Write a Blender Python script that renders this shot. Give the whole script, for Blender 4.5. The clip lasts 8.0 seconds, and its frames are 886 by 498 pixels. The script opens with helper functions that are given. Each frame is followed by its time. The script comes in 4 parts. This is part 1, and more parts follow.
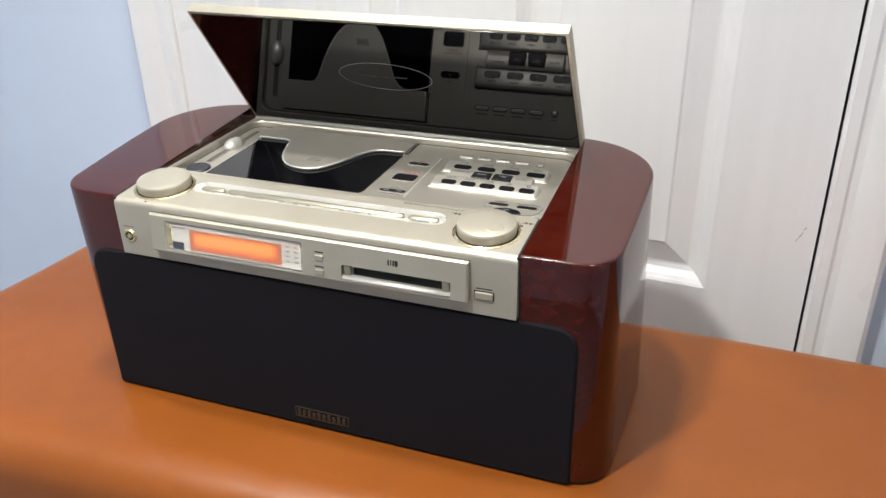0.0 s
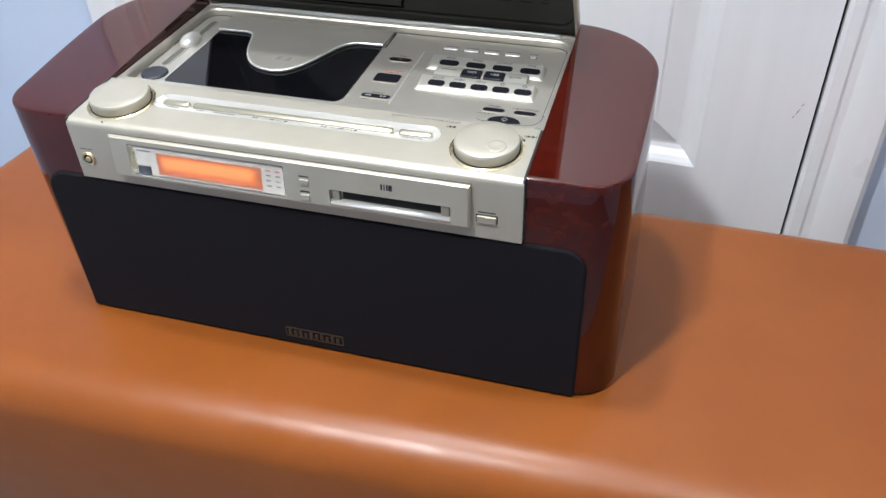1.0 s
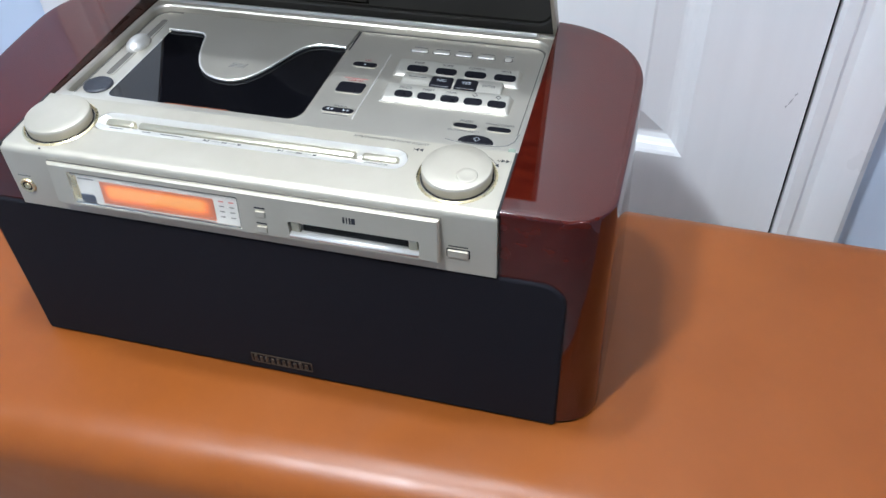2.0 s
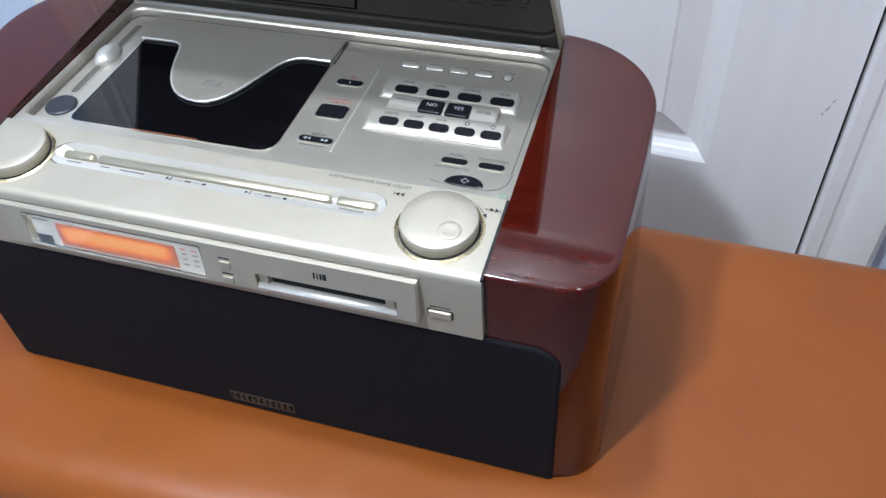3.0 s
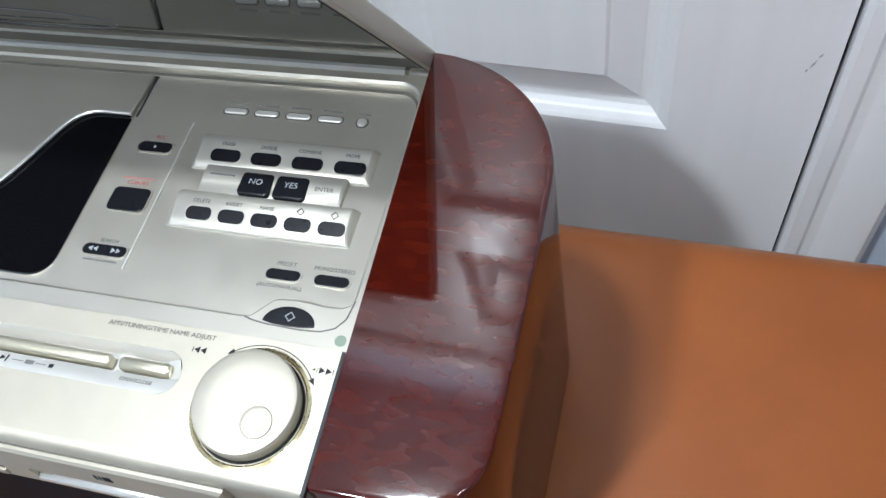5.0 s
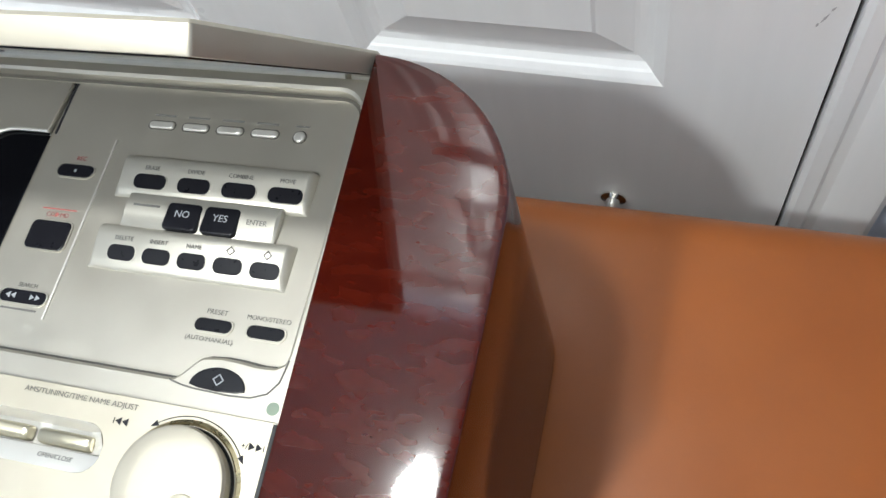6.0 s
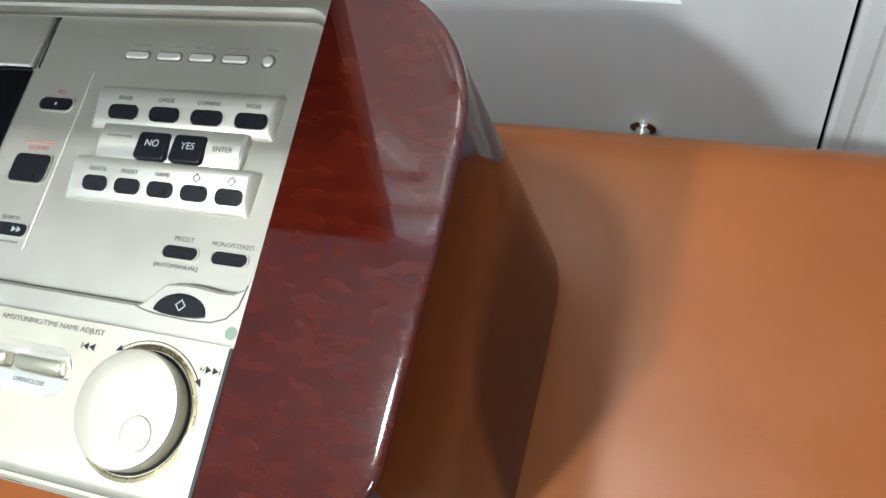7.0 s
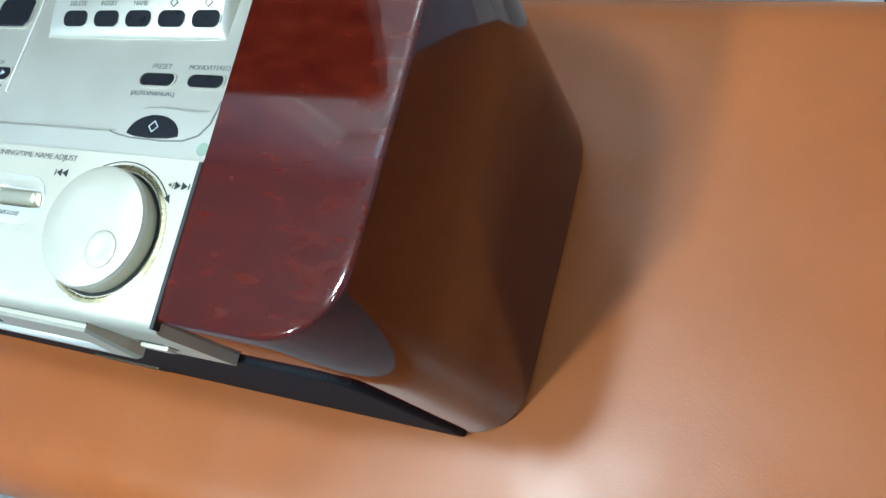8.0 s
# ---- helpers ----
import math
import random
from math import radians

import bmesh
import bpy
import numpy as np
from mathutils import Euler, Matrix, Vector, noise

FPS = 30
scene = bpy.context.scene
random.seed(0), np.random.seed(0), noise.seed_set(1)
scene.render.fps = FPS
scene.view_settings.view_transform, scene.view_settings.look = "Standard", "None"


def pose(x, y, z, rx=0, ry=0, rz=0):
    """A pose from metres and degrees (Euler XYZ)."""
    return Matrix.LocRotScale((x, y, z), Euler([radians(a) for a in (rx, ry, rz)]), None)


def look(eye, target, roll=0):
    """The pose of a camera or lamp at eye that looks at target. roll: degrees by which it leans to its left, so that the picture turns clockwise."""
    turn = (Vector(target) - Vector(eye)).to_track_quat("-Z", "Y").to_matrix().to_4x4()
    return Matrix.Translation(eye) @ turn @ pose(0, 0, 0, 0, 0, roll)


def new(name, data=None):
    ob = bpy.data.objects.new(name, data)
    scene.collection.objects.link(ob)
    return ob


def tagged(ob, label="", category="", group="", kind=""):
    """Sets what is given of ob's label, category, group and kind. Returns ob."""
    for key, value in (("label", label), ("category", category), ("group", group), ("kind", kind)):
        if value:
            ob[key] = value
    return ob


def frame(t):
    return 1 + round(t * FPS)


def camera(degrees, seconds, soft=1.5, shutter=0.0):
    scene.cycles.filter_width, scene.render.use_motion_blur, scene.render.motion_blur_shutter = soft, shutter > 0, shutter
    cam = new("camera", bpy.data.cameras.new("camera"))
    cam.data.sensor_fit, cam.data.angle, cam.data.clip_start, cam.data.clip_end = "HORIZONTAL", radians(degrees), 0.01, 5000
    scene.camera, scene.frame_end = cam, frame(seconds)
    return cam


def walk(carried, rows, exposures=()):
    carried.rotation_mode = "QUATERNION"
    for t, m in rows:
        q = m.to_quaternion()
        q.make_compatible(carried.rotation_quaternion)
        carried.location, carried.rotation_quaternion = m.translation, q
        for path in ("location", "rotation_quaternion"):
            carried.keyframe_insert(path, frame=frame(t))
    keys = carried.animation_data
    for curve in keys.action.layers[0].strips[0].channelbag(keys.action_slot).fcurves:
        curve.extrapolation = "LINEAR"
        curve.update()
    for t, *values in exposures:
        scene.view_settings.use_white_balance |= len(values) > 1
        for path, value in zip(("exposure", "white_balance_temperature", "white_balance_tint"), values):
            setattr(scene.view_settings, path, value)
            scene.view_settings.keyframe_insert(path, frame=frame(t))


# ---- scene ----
cam = camera(56.2, 8.0)
PATH = [
    (0, (0.298, -0.48, 0.455), (-0.337, 1.182, -0.459), -1.3),
    (0.5, (0.275, -0.451, 0.468), (-0.274, 1.135, -0.62), -3.0),
    (1, (0.248, -0.425, 0.485), (-0.222, 1.064, -0.766), -2.0),
    (1.5, (0.236, -0.389, 0.495), (-0.203, 1.053, -0.819), -2.7),
    (2, (0.242, -0.356, 0.503), (-0.181, 1.053, -0.852), -2.6),
    (3.5, (0.26, -0.218, 0.513), (-0.259, 1.001, -0.985), -6.9),
    (4, (0.286, -0.167, 0.499), (-0.24, 0.985, -1.049), -10.5),
    (4.5, (0.287, -0.118, 0.499), (-0.23, 0.977, -1.093), -12.8),
    (5, (0.28, -0.063, 0.489), (-0.193, 0.934, -1.179), -14.5),
    (6.5, (0.313, 0.024, 0.47), (-0.258, 0.706, -1.322), -30.3),
    (7, (0.334, 0.017, 0.454), (-0.327, 0.634, -1.33), -36.7),
    (7.5, (0.344, -0.007, 0.424), (-0.39, 0.565, -1.347), -41.5),
    (8, (0.358, -0.024, 0.402), (-0.447, 0.512, -1.349), -45.6),
]
EXPOSURES = [(0, -0.28, 6500, 8), (0.6, -0.30, 6150, 9), (2.2, -0.28, 5500, 7), (3.5, -0.58, 5500, 9), (4.5, -0.32, 5600, 7), (5.2, -0.50, 5600, 5), (6.3, -0.44, 6150, 4), (7, -0.20, 5850, 0), (8, -0.05, 5000, -11)]
walk(cam, [(t, look(eye, target, roll)) for t, eye, target, roll in PATH], EXPOSURES)

# ---- light and exposure ----
FLOOR = -0.90          # the bench top is the plane z = 0
CEIL = 1.55

world = bpy.data.worlds.new("world")
scene.world = world
world.use_nodes = True
world.node_tree.nodes["Background"].inputs[0].default_value = (0.75, 0.83, 1.0, 1)
world.node_tree.nodes["Background"].inputs[1].default_value = 0.2


def area_lamp(name, loc, target, size, watts, colour, spread, shape="DISK"):
    data = bpy.data.lights.new(name, "AREA")
    data.spread = radians(spread)
    data.shape, data.size, data.energy, data.color = shape, size, watts, colour
    ob = new(name, data)
    ob.matrix_basis = look(loc, target)
    return ob


LAMPS = ((0.70, -0.47, 4.2, 150), (-0.23, -0.67, 19, 112), (-0.07, 0.04, 12.5, 180))      # place, watts and beam of the three round ceiling lamps
for lx, ly, watts, beam in LAMPS:
    area_lamp("ceiling_lamp_light", (lx, ly, CEIL - 0.050), (lx, ly + 0.0001, 0), 0.12, watts, (1.0, 0.97, 0.93), beam)


# ---- materials ----
def mat(name, base, rough=0.5, metal=0.0, coat=0.0, coat_rough=0.03, spec=0.5):
    m = bpy.data.materials.new(name)
    m.use_nodes = True
    b = m.node_tree.nodes["Principled BSDF"]
    b.inputs["Base Color"].default_value = (*base, 1)
    b.inputs["Roughness"].default_value = rough
    b.inputs["Metallic"].default_value = metal
    b.inputs["Coat Weight"].default_value = coat
    b.inputs["Coat Roughness"].default_value = coat_rough
    b.inputs["Specular IOR Level"].default_value = spec
    return m


def node(m, kind, **values):
    n = m.node_tree.nodes.new(kind)
    for k, v in values.items():
        n.inputs[k.replace("_", " ")].default_value = v
    return n


def link(m, a, out, b, inp):
    m.node_tree.links.new(a.outputs[out], b.inputs[inp])


def coords(m, scale=(1, 1, 1), rot=(0, 0, 0)):
    tc = m.node_tree.nodes.new("ShaderNodeTexCoord")
    mp = m.node_tree.nodes.new("ShaderNodeMapping")
    mp.inputs["Scale"].default_value = scale
    mp.inputs["Rotation"].default_value = rot
    link(m, tc, "Object", mp, "Vector")
    return mp


def ramp(m, stops):
    r = m.node_tree.nodes.new("ShaderNodeValToRGB")
    els = r.color_ramp.elements
    while len(els) < len(stops):
        els.new(0.5)
    for e, (p, c) in zip(els, stops):
        e.position, e.color = p, (*c, 1)
    return r


def noise_tex(m, vec, scale, detail=4, rough=0.55, distort=0.0):
    n = node(m, "ShaderNodeTexNoise", Scale=scale, Detail=detail, Roughness=rough, Distortion=distort)
    link(m, vec, "Vector", n, "Vector")
    return n


def vary(m, n, stops, socket="Base Color"):
    """Drives the colour by a noise between two tones."""
    r = ramp(m, stops)
    link(m, n, "Fac", r, "Fac")
    link(m, r, "Color", m.node_tree.nodes["Principled BSDF"], socket)


def rough_vary(m, n, lo, hi, a=0.3, b=0.7):
    r = node(m, "ShaderNodeMapRange")
    r.inputs["From Min"].default_value, r.inputs["From Max"].default_value = a, b
    r.inputs["To Min"].default_value, r.inputs["To Max"].default_value = lo, hi
    link(m, n, "Fac", r, "Value")
    link(m, r, "Result", m.node_tree.nodes["Principled BSDF"], "Roughness")


def bump(m, n, strength, distance, out="Fac", normal="Normal"):
    b = node(m, "ShaderNodeBump", Strength=strength, Distance=distance)
    link(m, n, out, b, "Height")
    link(m, b, "Normal", m.node_tree.nodes["Principled BSDF"], normal)
    return b


# champagne satin aluminium finish
SILVER = mat("champagne_satin_metal", (0.60, 0.56, 0.47), 0.45, 0.62)
v = coords(SILVER)
n = noise_tex(SILVER, v, 26, 5)
vary(SILVER, n, [(0.3, (0.475, 0.438, 0.352)), (0.7, (0.520, 0.482, 0.396))])
rough_vary(SILVER, noise_tex(SILVER, v, 60, 6), 0.42, 0.50)
bump(SILVER, noise_tex(SILVER, v, 2600, 2), 0.08, 0.0004)

DECK_METAL = mat("brushed_champagne_metal", (0.58, 0.55, 0.49), 0.38, 0.70)
v = coords(DECK_METAL)
rough_vary(DECK_METAL, noise_tex(DECK_METAL, v, 60, 5), 0.35, 0.42)
vary(DECK_METAL, noise_tex(DECK_METAL, v, 30, 5), [(0.3, (0.530, 0.500, 0.430)), (0.7, (0.570, 0.540, 0.470))])
bump(DECK_METAL, noise_tex(DECK_METAL, v, 2600, 2), 0.08, 0.0004)

SILVER_PALE = mat("pale_satin_plastic", (0.74, 0.72, 0.67), 0.34, 0.55)
v = coords(SILVER_PALE)
rough_vary(SILVER_PALE, noise_tex(SILVER_PALE, v, 80, 5), 0.28, 0.42)
bump(SILVER_PALE, noise_tex(SILVER_PALE, v, 2600, 2), 0.06, 0.0004)

RIDGE_METAL = mat("pale_champagne_ridge", (0.60, 0.575, 0.505), 0.45, 0.72)
v = coords(RIDGE_METAL)
rough_vary(RIDGE_METAL, noise_tex(RIDGE_METAL, v, 80, 5), 0.42, 0.50)
bump(RIDGE_METAL, noise_tex(RIDGE_METAL, v, 2600, 2), 0.06, 0.0004)

CHROME = mat("polished_chrome", (0.85, 0.83, 0.78), 0.12, 1.0)
GOLD = mat("pale_gold_trim", (0.70, 0.60, 0.36), 0.25, 0.9)
rough_vary(GOLD, noise_tex(GOLD, coords(GOLD), 120, 4), 0.18, 0.34)

# mahogany veneer under clear lacquer
WOOD = mat("lacquered_mahogany", (0.15, 0.015, 0.008), 0.42, 0.0, 1.0, 0.035)
WOOD.node_tree.nodes["Principled BSDF"].inputs["Coat IOR"].default_value = 1.56
WOOD.node_tree.nodes["Principled BSDF"].inputs["Specular IOR Level"].default_value = 0.0
v = coords(WOOD, (78, 185, 120), (0, 0, 0.15))
n1 = noise_tex(WOOD, v, 1.0, 1, 0.4, 0.2)           # rippled flame figure
v2 = coords(WOOD, (260, 420, 300), (0, 0, 0.15))
n2 = noise_tex(WOOD, v2, 1.0, 2, 0.4)           # fine fibre
mixn = node(WOOD, "ShaderNodeMath")
mixn.operation = "MULTIPLY_ADD"
mixn.inputs[1].default_value = 0.15
link(WOOD, n2, "Fac", mixn, 0)
most = node(WOOD, "ShaderNodeMath")
most.operation = "MULTIPLY"
most.inputs[1].default_value = 0.85
link(WOOD, n1, "Fac", most, 0)
link(WOOD, most, "Value", mixn, 2)
r = ramp(WOOD, [(0.25, (0.031, 0.0026, 0.0013)), (0.75, (0.055, 0.0058, 0.0023))])
link(WOOD, mixn, "Value", r, "Fac")
link(WOOD, r, "Color", WOOD.node_tree.nodes["Principled BSDF"], "Base Color")
smear = noise_tex(WOOD, coords(WOOD, (14, 9, 9), (0, 0, 0.6)), 1.0, 5, 0.6, 0.6)
sm = node(WOOD, "ShaderNodeMapRange")
sm.inputs["From Min"].default_value, sm.inputs["From Max"].default_value = 0.5, 0.75
sm.inputs["To Min"].default_value, sm.inputs["To Max"].default_value = 0.055, 0.085
link(WOOD, smear, "Fac", sm, "Value")
link(WOOD, sm, "Result", WOOD.node_tree.nodes["Principled BSDF"], "Coat Roughness")
bump(WOOD, noise_tex(WOOD, coords(WOOD), 45, 2), 0.008, 0.0006, normal="Coat Normal")

# woven speaker cloth
CLOTH = mat("black_speaker_cloth", (0.008, 0.008, 0.011), 0.8, 0.0, spec=0.12)
v = coords(CLOTH, (1, 1, 1), (0, radians(38), 0))
wv = node(CLOTH, "ShaderNodeTexWave", Scale=420, Distortion=0.4, Detail=1.0)
link(CLOTH, v, "Vector", wv, "Vector")
bump(CLOTH, wv, 0.25, 0.0006)
vary(CLOTH, wv, [(0.2, (0.0062, 0.0060, 0.0078)), (0.8, (0.0118, 0.0114, 0.0148))])

BLACK = mat("black_gloss_plastic", (0.008, 0.008, 0.011), 0.22, spec=0.28)
rough_vary(BLACK, noise_tex(BLACK, coords(BLACK), 300, 4), 0.26, 0.40)
BLACK_MATT = mat("black_matt_plastic", (0.008, 0.008, 0.009), 0.6)
SMOKE = mat("black_smoked_window", (0.003, 0.003, 0.004), 0.02, 0.0)
rough_vary(SMOKE, noise_tex(SMOKE, coords(SMOKE), 40, 4), 0.015, 0.05)
MIRROR = mat("smoked_half_mirror", (0.043, 0.043, 0.046), 0.02, 1.0)
rough_vary(MIRROR, noise_tex(MIRROR, coords(MIRROR), 30, 4), 0.015, 0.045)
GREYBLUE = mat("slate_grey_plastic", (0.022, 0.024, 0.032), 0.45)
rough_vary(GREYBLUE, noise_tex(GREYBLUE, coords(GREYBLUE), 200, 4), 0.38, 0.55)
PRINT = mat("grey_print", (0.17, 0.165, 0.155), 0.9, spec=0.05)
# colour for shade in grooves and gaps, and for the cover's emblem print
GROOVE = mat("taupe_shade_and_print", (0.10, 0.093, 0.080), 0.5)
KEY_GOLD = mat("pale_gold_satin_key", (0.50, 0.465, 0.355), 0.3, 0.8)
rough_vary(KEY_GOLD, noise_tex(KEY_GOLD, coords(KEY_GOLD), 90, 4), 0.28, 0.36)
PRINT_DARK = mat("dark_print", (0.03, 0.03, 0.035), 0.9, spec=0.05)
PRINT_RED = mat("red_print", (0.38, 0.14, 0.125), 0.9, spec=0.05)
PRINT_WHITE = mat("white_print", (0.36, 0.38, 0.40), 0.6)
PRINT_ETCH = mat("etched_grey_line", (0.20, 0.20, 0.20), 0.4)
DOT = mat("pale_green_sticker", (0.20, 0.25, 0.19), 0.6)

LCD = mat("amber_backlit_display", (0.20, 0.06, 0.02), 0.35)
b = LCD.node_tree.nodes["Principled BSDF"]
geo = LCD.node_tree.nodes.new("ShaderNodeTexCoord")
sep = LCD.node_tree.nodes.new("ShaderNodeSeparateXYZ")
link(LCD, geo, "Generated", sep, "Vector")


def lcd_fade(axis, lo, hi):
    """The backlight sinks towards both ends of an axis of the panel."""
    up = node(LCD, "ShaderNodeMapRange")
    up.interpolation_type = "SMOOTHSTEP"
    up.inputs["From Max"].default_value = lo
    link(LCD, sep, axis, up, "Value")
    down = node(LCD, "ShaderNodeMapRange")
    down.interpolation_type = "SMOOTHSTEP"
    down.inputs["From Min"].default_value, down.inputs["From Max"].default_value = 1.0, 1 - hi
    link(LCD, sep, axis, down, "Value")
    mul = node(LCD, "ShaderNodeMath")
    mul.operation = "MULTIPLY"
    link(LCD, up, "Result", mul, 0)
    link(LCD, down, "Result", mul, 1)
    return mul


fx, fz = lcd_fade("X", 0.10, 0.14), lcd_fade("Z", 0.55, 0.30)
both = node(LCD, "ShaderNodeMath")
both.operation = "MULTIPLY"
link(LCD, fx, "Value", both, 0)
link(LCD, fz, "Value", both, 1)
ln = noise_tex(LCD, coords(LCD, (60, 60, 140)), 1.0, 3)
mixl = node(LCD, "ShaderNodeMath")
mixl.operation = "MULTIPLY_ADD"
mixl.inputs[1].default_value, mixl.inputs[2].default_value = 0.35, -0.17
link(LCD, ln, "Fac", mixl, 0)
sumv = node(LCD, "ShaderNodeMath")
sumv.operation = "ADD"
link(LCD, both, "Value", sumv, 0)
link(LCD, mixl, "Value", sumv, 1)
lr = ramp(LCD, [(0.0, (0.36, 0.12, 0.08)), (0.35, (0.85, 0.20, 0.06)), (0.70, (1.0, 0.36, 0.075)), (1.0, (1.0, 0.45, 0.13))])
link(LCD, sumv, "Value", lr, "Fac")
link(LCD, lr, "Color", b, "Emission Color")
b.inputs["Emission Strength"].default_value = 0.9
CELL = mat("beige_display_card", (0.40, 0.385, 0.345), 0.5)
vary(CELL, noise_tex(CELL, coords(CELL), 60, 4), [(0.3, (0.37, 0.355, 0.315)), (0.7, (0.43, 0.415, 0.375))])
GLASS = mat("clear_display_cover", (1, 1, 1), 0.03)
GLASS.node_tree.nodes["Principled BSDF"].inputs["Transmission Weight"].default_value = 1.0

# chestnut leather upholstery
LEATHER = mat("chestnut_leather", (0.235, 0.062, 0.008), 0.36, spec=0.42)
v = coords(LEATHER)
n = noise_tex(LEATHER, v, 7, 5, 0.6)
vary(LEATHER, n, [(0.3, (0.200, 0.054, 0.0065)), (0.7, (0.238, 0.067, 0.0092))])
rough_vary(LEATHER, noise_tex(LEATHER, v, 18, 5), 0.30, 0.42)
vo = node(LEATHER, "ShaderNodeTexVoronoi", Scale=900)
link(LEATHER, v, "Vector", vo, "Vector")
b1 = bump(LEATHER, vo, 0.05, 0.0006, out="Distance")
b2 = node(LEATHER, "ShaderNodeBump", Strength=0.25, Distance=0.004)
link(LEATHER, noise_tex(LEATHER, v, 9, 3), "Fac", b2, "Height")
link(LEATHER, b2, "Normal", b1, "Normal")

# semi-gloss white paint
PAINT = mat("white_door_paint", (0.80, 0.80, 0.80), 0.32)
v = coords(PAINT, (1, 1, 1))
n = noise_tex(PAINT, coords(PAINT, (40, 40, 2.5)), 1.0, 5)
vary(PAINT, n, [(0.3, (0.775, 0.78, 0.785)), (0.7, (0.815, 0.82, 0.825))])
rough_vary(PAINT, noise_tex(PAINT, v, 12, 4), 0.26, 0.42)
bump(PAINT, noise_tex(PAINT, coords(PAINT, (160, 160, 6)), 1.0, 4), 0.12, 0.0015)

BLUE = mat("pale_blue_wall_paint", (0.64, 0.73, 0.87), 0.55)
v = coords(BLUE)
vary(BLUE, noise_tex(BLUE, v, 3, 4), [(0.3, (0.62, 0.71, 0.85)), (0.7, (0.66, 0.75, 0.89))])
bump(BLUE, noise_tex(BLUE, v, 240, 3), 0.15, 0.0008)

CEILING = mat("white_ceiling_paint", (0.82, 0.81, 0.79), 0.8)
bump(CEILING, noise_tex(CEILING, coords(CEILING), 120, 3), 0.2, 0.001)
FLOORING = mat("grey_floor_tile", (0.24, 0.232, 0.225), 0.4)
n = noise_tex(FLOORING, coords(FLOORING), 6, 6)
vary(FLOORING, n, [(0.3, (0.21, 0.203, 0.197)), (0.7, (0.27, 0.262, 0.254))])
rough_vary(FLOORING, noise_tex(FLOORING, coords(FLOORING), 30, 4), 0.32, 0.48)
SCUFF = mat("grey_scuff", (0.42, 0.42, 0.43), 0.6)
# near-black that stands for the shade inside gaps and openings
DARK = mat("dark_gap_shade", (0.01, 0.009, 0.008), 0.9)
BRONZE = mat("dull_bronze", (0.075, 0.060, 0.042), 0.45, 0.6)
SHADE = mat("opal_lamp_glass", (0.9, 0.88, 0.84), 0.4)
SHADE.node_tree.nodes["Principled BSDF"].inputs["Emission Color"].default_value = (1.0, 0.96, 0.90, 1)
SHADE.node_tree.nodes["Principled BSDF"].inputs["Emission Strength"].default_value = 70


# ---- mesh helpers ----
def finish(name, bm, material, smooth=30):
    me = bpy.data.meshes.new(name)
    bmesh.ops.recalc_face_normals(bm, faces=bm.faces[:])
    bm.to_mesh(me)
    bm.free()
    me.materials.append(material)
    if smooth:
        for p in me.polygons:
            p.use_smooth = True
        me.set_sharp_from_angle(angle=radians(smooth))
        for p in me.polygons:
            if len(p.vertices) > 4:       # broad end faces stay flat
                p.use_smooth = False
    return me


def part(name, bm, material, parent, label="", smooth=30):
    """One mesh object under a thing or a part."""
    ob = new(name, finish(name, bm, material, smooth))
    ob.parent = parent
    if parent is not None and parent.type == "EMPTY":
        ob.matrix_parent_inverse = parent.matrix_basis.inverted()
    if label:
        ob["label"] = label
    return ob


def thing(name, loc, label, category, group=""):
    ob = new(name)
    ob.empty_display_size = 0.05
    ob.matrix_basis = pose(*loc)
    return tagged(ob, label, category, group)


def structure(name, bm, material, label, category, smooth=30):
    return tagged(new(name, finish(name, bm, material, smooth)), label, category, kind="structure")


def rrect(x0, y0, x1, y1, r, seg=5):
    """Rounded rectangle, counter-clockwise; r is one radius or four (from the lower left on)."""
    rs = r if isinstance(r, (tuple, list)) else (r, r, r, r)
    out = []
    for (cx, cy, a0), q in zip(((x0, y0, 180), (x1, y0, 270), (x1, y1, 0), (x0, y1, 90)), rs):
        sx = 1 if cx == x0 else -1
        sy = 1 if cy == y0 else -1
        if q <= 0:
            out.append((cx, cy))
            continue
        for i in range(seg + 1):
            a = radians(a0 + 90 * i / seg)
            out.append((cx + sx * q + q * math.cos(a), cy + sy * q + q * math.sin(a)))
    return out


def inset(pts, d):
    """The outline moved inwards by d."""
    out, n = [], len(pts)
    for i in range(n):
        a, p, c = (Vector(pts[k % n]) for k in (i - 1, i, i + 1))
        e1, e2 = (p - a).normalized(), (c - p).normalized()
        n1, n2 = Vector((-e1.y, e1.x)), Vector((-e2.y, e2.x))
        m = n1 + n2
        if m.length < 1e-6:
            m = n1
        m = m / max(m.length_squared / 2, 0.5)
        out.append((p.x + m.x * d, p.y + m.y * d))
    return out


def rise(bm, rings, cap0=True, cap1=True):
    """Skins a stack of rings (lists of 3D points)."""
    vs = [[bm.verts.new(p) for p in ring] for ring in rings]
    n = len(rings[0])
    for a, b in zip(vs, vs[1:]):
        for i in range(n):
            j = (i + 1) % n
            bm.faces.new((a[i], a[j], b[j], b[i]))
    if cap0:
        bm.faces.new(vs[0][::-1])
    if cap1:
        bm.faces.new(vs[-1])
    return bm


